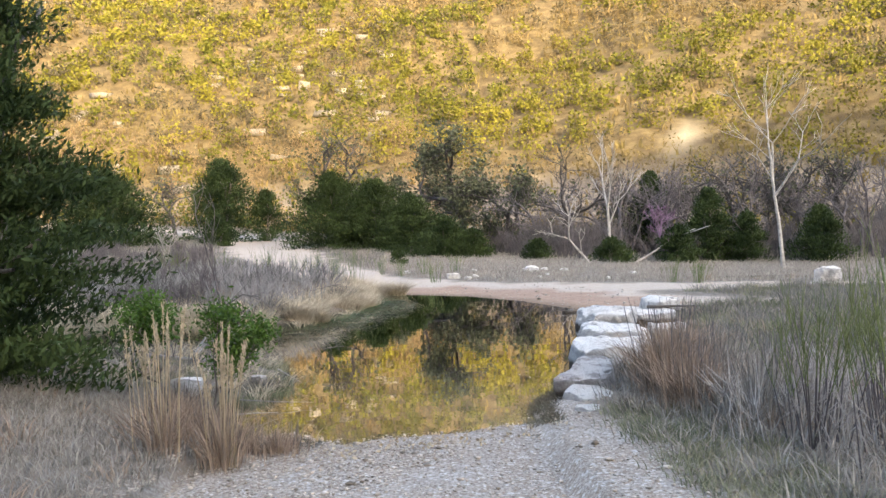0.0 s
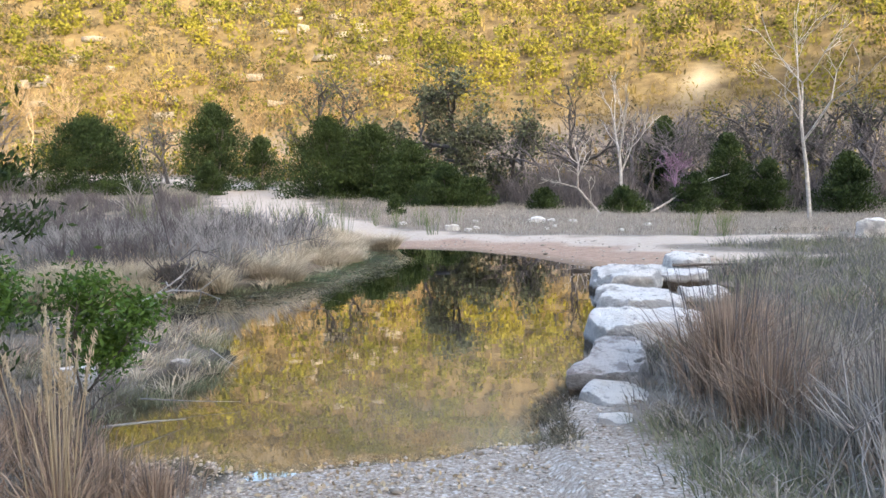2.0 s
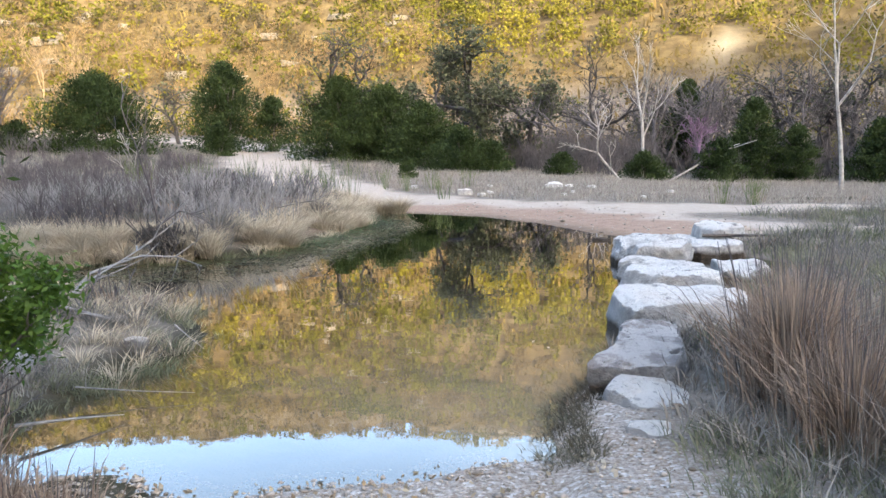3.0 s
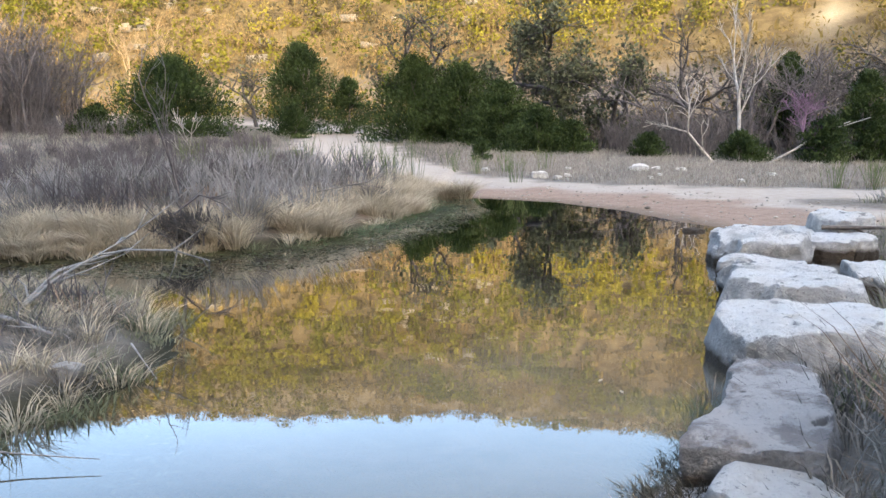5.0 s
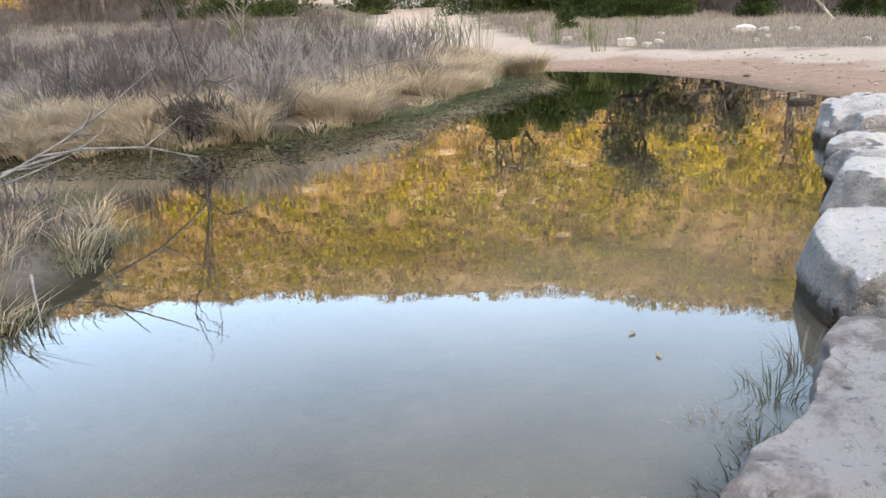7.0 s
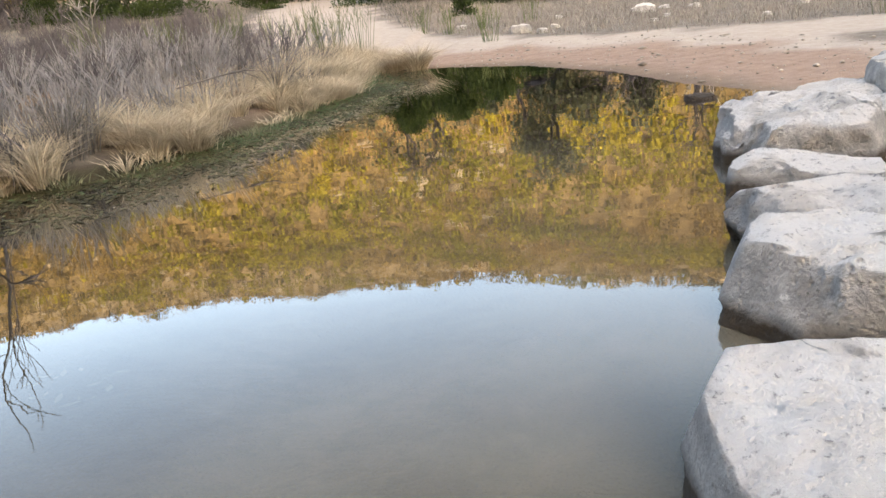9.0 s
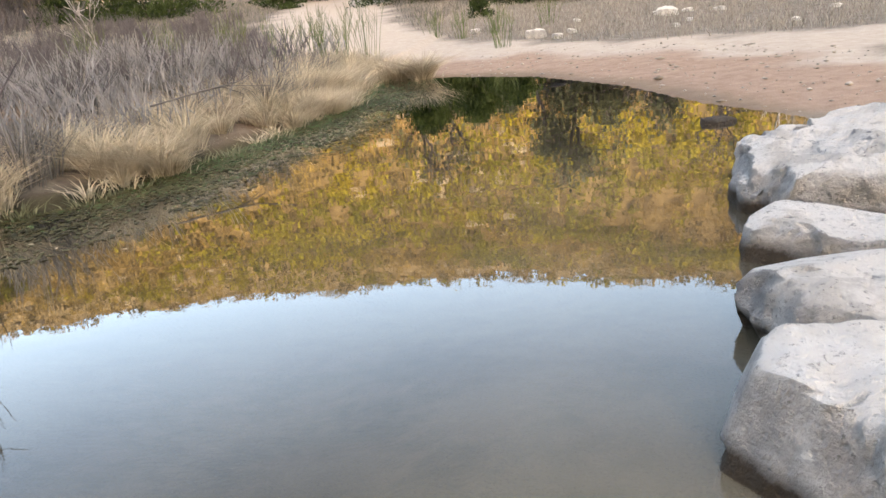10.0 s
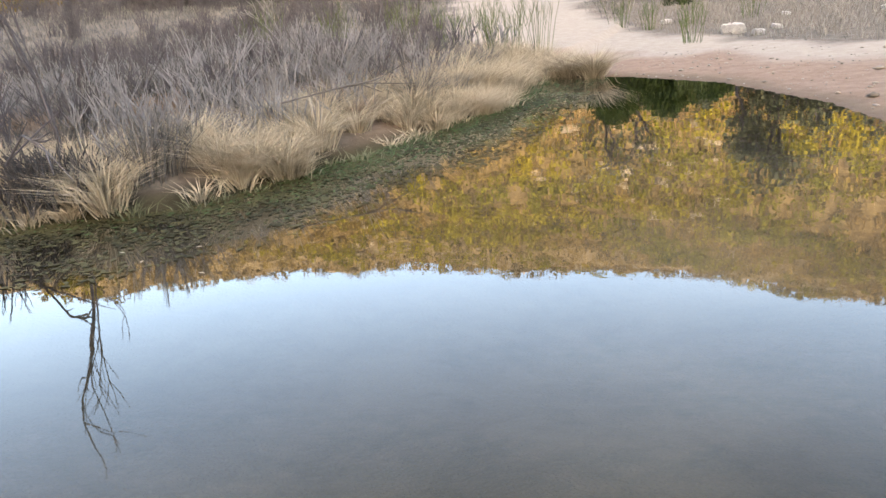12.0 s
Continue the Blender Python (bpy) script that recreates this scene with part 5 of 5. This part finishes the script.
def broom_bush(x, y, height, width, count, label, seed, group="", low=M_GREYTWIG):
    """Broom-like weed: many thin upright stalks, green above and grey below."""
    ob = thing("broom_bush", at(x, y), label, "bush", group)
    g = np.random.default_rng(seed)
    a, rad = g.uniform(0, 2 * np.pi, count), np.abs(g.normal(0, width * 0.3, count))
    root = np.stack([np.cos(a) * rad, np.sin(a) * rad, -0.02 + 0 * a], 1)
    h = height * g.uniform(0.55, 1.0, count)
    out = np.stack([np.cos(a), np.sin(a)], 1) * g.uniform(0.05, 0.38, (count, 1))
    mid = root + np.c_[out * h[:, None] * 0.4, h * 0.5]
    tip = root + np.c_[out * h[:, None], h]
    part("stalkwork", tubes(root, mid, 0.006 + 0 * h, 0.004 + 0 * h, 4), low, ob)["kind"] = "stuff"
    geo = [tubes(mid, tip, 0.004 + 0 * h, 0.002 + 0 * h, 3)]
    for _ in range(5):
        f = g.uniform(0.0, 0.8, count)
        p = mid + (tip - mid) * f[:, None]
        q = p + np.c_[g.normal(0, 0.05, (count, 2)) * height, g.uniform(0.1, 0.26, count) * height]
        geo.append(tubes(p, q, 0.003 + 0 * h, 0.0015 + 0 * h, 3))
    part("green_twigwork", joined(geo), M_BROOM, ob)["kind"] = "stuff"
    return ob


BROOM = "broom bushes beside the gravel"
broom_bush(2.57, 5.20, 1.25, 0.5, 26, "green broom weed with grey lower stalks", 131, BROOM)
broom_bush(3.07, 5.20, 1.35, 0.5, 26, "green broom weed with grey lower stalks", 132, BROOM)
broom_bush(2.82, 4.50, 1.5, 0.45, 20, "tall green broom weed beside the gravel", 133, BROOM)
broom_bush(3.52, 5.80, 1.2, 0.5, 18, "green broom weed in rough grass", 134, BROOM)
FARBROOM = "green broom weeds across the pond"
for k, (x, y) in enumerate([(-2.70, 22.80), (-3.40, 23.40), (-2.40, 24.10), (-4.10, 23.90), (-3.90, 25.50), (-4.90, 23.50), (-5.70, 22.70), (-5.40, 24.90), (-6.50, 24.10), (-3.10, 24.90), (-7.30, 22.50), (-8.10, 24.10)]):
    broom_bush(x, y, 1.15 + 0.1 * (k % 3), 0.5, 16, "thin upright green broom weed in dry grass", 140 + k, FARBROOM, M_BROOM)
for k, (x, y) in enumerate([(0.15, 25.60), (-1.10, 28.60), (-0.30, 29.20), (0.95, 30.00), (7.05, 22.60), (7.75, 22.40), (8.15, 23.40), (-1.90, 29.40)]):
    broom_bush(x, y, 0.8, 0.45, 18, "green-grey weed beside the trail", 160 + k, "weeds beside the trail", M_BROOM)


def leafy_shrub(x, y, height, width, label, seed, count=1500):
    ob = thing("leafy_shrub", at(x, y), label, "shrub")
    g = np.random.default_rng(seed)
    tips = tree_parts(ob, grown(rand(seed), (0, 0, 0), (0.05, 0, 1), height * 0.4, 0.018, 3, 0.25, (2, 3), 0.7, 0.2, 0.7), M_BARK, 0.012, 5)
    tips = tips * (width / max(0.2, np.ptp(tips[:, 0])), width / max(0.2, np.ptp(tips[:, 1])), 0.62 * height / tips[:, 2].max()) + (0, 0, 0.38 * height)
    i = g.integers(0, len(tips), count)
    part("foliage", leaves(tips[i] + g.normal(0, 0.07, (count, 3)), g.uniform(0.03, 0.06, count), 2.4, 0.3), M_SHRUB, ob)
    return ob


leafy_shrub(-2.03, 7.08, 1.2, 0.5, "bright green leafy shrub behind the reeds", 171, 3600)
leafy_shrub(-2.43, 7.08, 1.25, 0.45, "bright green leafy shrub behind the reeds", 172, 2400)

TUFTS = "sedge tufts at the stones"
for k, (x, y, h) in enumerate(((1.33, 8.85, 0.14), (1.51, 9.02, 0.26), (1.64, 9.3, 0.26), (1.42, 8.7, 0.2), (1.12, 7.9, 0.14), (1.05, 7.62, 0.12), (1.9, 8.02, 0.16), (1.98, 7.9, 0.16), (1.5, 8.02, 0.1))):
    tuft = thing("sedge_tuft", pose(x, y, max(-0.02, float(land(np.array([x]), np.array([y]))[0]) - 0.01)), "small green-brown sedge tuft beside a stone", "grass", TUFTS)
    part("bladework", tussocks(np.zeros((1, 3)), 50, (0.6 * h, 0.6 * h), 0.005, (0.2, 1.0), np.random.default_rng(300 + k), 0.06), M_GREENGRASS if k % 2 else M_RUSSET, tuft)["kind"] = "stuff"

sp = scatter(900, 0.85, 1.5, 6.9, 8.9, lambda x, y: np.abs(from_shore(x, y) - 0.06) < 0.14)
stuff("waterside_litter", tussocks(sp, 16, (0.03, 0.09), 0.006, (0.4, 1.3), np.random.default_rng(320), 0.06), M_BARKGRASS, "dark matted roots and litter beside the stones", "litter")
# dark hollow bush on the bank
bush = thing("dead_bush", at(-3.85, 14.6), "dark hollow dead bush on the grassy bank", "bush")
b2 = twig_bush(np.c_[RNG.normal(0, 0.12, (9, 2)), np.zeros(9)], (0.35, 0.65), 40, np.random.default_rng(175), 1.6)
part("twigwork", b2, M_OAKBARK, bush)["kind"] = "stuff"


# ---------------------------------------------------------------- fallen wood
def driftwood(points, radius, label, seed, forks=10, material=M_DEADWOOD):
    """A fallen branch: a bent main stem with side twigs."""
    p = np.array(points, float)
    c = p[0].copy()
    ob = thing("fallen_branch", pose(*c), label, "branch")
    p = p - c
    g = np.random.default_rng(seed)
    r = np.linspace(radius, radius * 0.3, len(p))
    part("stem", tubes(p[:-1], p[1:], r[:-1], r[1:], 6), material, ob, smooth=True)
    if forks:
        i = g.integers(0, len(p) - 1, forks)
        f = g.random((forks, 1))
        a = p[i] + (p[i + 1] - p[i]) * f
        d = (p[i + 1] - p[i]) / np.linalg.norm(p[i + 1] - p[i], axis=1, keepdims=True) + g.normal(0, 0.6, (forks, 3)) * (1, 1, 0.6)
        ln = g.uniform(0.15, 0.5, (forks, 1))
        b = a + d * ln * 0.5
        e = b + (d + g.normal(0, 0.3, (forks, 3))) * ln * 0.6
        e[:, 2] = np.maximum(e[:, 2], -c[2] + 0.02)
        for k in range(forks):
            part("twig", tubes(np.array([a[k], b[k]]), np.array([b[k], e[k]]), np.array([0.010, 0.007]), np.array([0.007, 0.003]), 4), material, ob)
    return ob


driftwood([(-3.75, 10.15, 0.28), (-3.30, 9.97, 0.26), (-2.93, 9.83, 0.25), (-2.48, 9.66, 0.19)], 0.04, "pale grey fallen log on the bank grass", 181, 2, M_DRIFT)
driftwood([(-3.25, 10.35, 0.18), (-3.15, 10.75, 0.42), (-2.86, 11.30, 0.51), (-2.72, 11.90, 0.41), (-2.62, 12.45, 0.22), (-2.85, 12.95, 0.01)], 0.016, "long grey branch arching over the inlet", 182, 7, M_DRIFT)
driftwood([(-3.22, 10.30, 0.18), (-3.05, 10.62, 0.40), (-2.90, 10.90, 0.52), (-2.78, 11.15, 0.62)], 0.015, "grey forked dead branch on the bank", 183, 4, M_DRIFT)
driftwood([(-1.95, 9.66, 0.14), (-1.82, 9.52, 0.10), (-1.59, 9.28, 0.03)], 0.008, "short pale stick hanging over the water", 191, 0)
driftwood([(-2.03, 8.08, 0.10), (-1.63, 8.11, 0.06), (-1.28, 8.13, 0.04)], 0.006, "thin grey stick in the shallows", 184, 0, M_DRIFT)
driftwood([(-2.03, 7.38, 0.10), (-1.78, 7.58, 0.07), (-1.58, 7.75, 0.03)], 0.011, "short grey stick at the water's edge", 185, 0, M_DRIFT)
driftwood([(4.20, 15.10, 0.2), (4.70, 14.90, 0.22), (5.40, 15.00, 0.2), (6.00, 15.50, 0.22)], 0.03, "dark fallen branch among the bank rocks", 186, 3, M_BARK)
driftwood([(-3.85, 14.25, 0.5), (-3.45, 14.15, 0.75), (-3.15, 14.05, 0.7), (-2.85, 14.00, 0.45)], 0.012, "crooked bare twig in the bank grass", 187, 5, M_GREYTWIG)
driftwood([(-2.55, 16.25, 0.62), (-2.15, 17.05, 0.68), (-1.85, 17.85, 0.55)], 0.010, "thin brown stem bent over the grass", 188, 2, M_BARK)


# ---------------------------------------------------------------- pebbles and litter
ICO_V = np.array([(0, 0, 1), (0.9, 0, 0.4), (0.28, 0.85, 0.4), (-0.72, 0.53, 0.4), (-0.72, -0.53, 0.4), (0.28, -0.85, 0.4), (0, 0, -0.3)], float)
ICO_T = np.array([(0, 1, 2), (0, 2, 3), (0, 3, 4), (0, 4, 5), (0, 5, 1), (6, 2, 1), (6, 3, 2), (6, 4, 3), (6, 5, 4), (6, 1, 5)])


def pebbles(spots, size, g):
    n = len(spots)
    a = g.uniform(0, 2 * np.pi, n)
    s = size[:, None] * g.uniform(0.6, 1.3, (n, 3)) * (1, 1, 0.6)
    v = ICO_V[None] * (1 + g.normal(0, 0.15, (n, 7, 3))) * s[:, None]
    x = v[..., 0] * np.cos(a)[:, None] - v[..., 1] * np.sin(a)[:, None]
    y = v[..., 0] * np.sin(a)[:, None] + v[..., 1] * np.cos(a)[:, None]
    v = np.stack([x, y, v[..., 2]], -1) + spots[:, None]
    return v.reshape(-1, 3), None, (7 * np.arange(n)[:, None, None] + ICO_T).reshape(-1, 3)


g = np.random.default_rng(191)
sp = scatter(42000, -3.2, 2.2, 2.2, 7.6, lambda x, y: (from_shore(x, y) > -0.25) & (x > -2.3 + 0.33 * (y - 5)) & (x < 1.95) & (g.random(len(x)) < np.where(x + 0.9 * (value_noise(x, y, 0.5, 77) - 0.5) < -0.1 + 0.45 * (y - 6), 1.0, 0.30)))
stuff("gravel_stones", pebbles(sp, np.exp(g.normal(-4.75, 0.5, len(sp))), g), M_PEBBLE, "loose pale limestone gravel", "gravel")
sp = scatter(1500, -2.0, 6.0, 16.0, 24.5, lambda x, y: (from_shore(x, y) > 0.1) & (from_shore(x, y) < 3.2))
stuff("shore_stones", pebbles(sp, np.exp(g.normal(-4.1, 0.5, len(sp))), g), M_PEBBLE, "scattered small stones on the muddy shore", "gravel")
sp = scatter(700, 3.5, 7.0, 8.0, 13.0, lambda x, y: (from_shore(x, y) > 0.1) & (value_noise(x, y, 0.9, 35) > 0.55))
stuff("bank_stones", pebbles(sp, np.exp(g.normal(-3.4, 0.4, len(sp))), g), M_PEBBLE, "pale stones among the bank grass", "gravel")
sp = scatter(900, -1.8, 1.2, 5.4, 7.1, lambda x, y: (from_shore(x, y) > -0.1) & (from_shore(x, y) < 0.55))
lv = leaves(sp + (0, 0, 0.012), g.uniform(0.02, 0.05, len(sp)), 1.8)
stuff("leaf_litter", lv, M_DRYLEAF, "dark dead leaves along the waterline", "leaves")
for x, y in ((-1.95, 13.62), (-1.36, 13.51), (-1.75, 13.95), (-2.25, 13.75), (1.05, 9.50), (1.15, 9.30)):
    f = part("floating_leaf", leaves(np.array([(0, 0, 0.0)]), 0.09, 2.0), M_DRYLEAF)
    n = len(f.data.vertices)
    pts = np.array([(-0.03, 0, 0), (0, -0.012, 0.003), (0.03, 0, 0.002), (0, 0.012, 0.003)], np.float32)
    f.data.vertices.foreach_set("co", pts.ravel())
    f.location, f.rotation_euler = (x, y, 0.005), (0, 0, x * 7)
    tagged(f, "pale dead leaf floating on the pond", "leaf", "floating leaves")
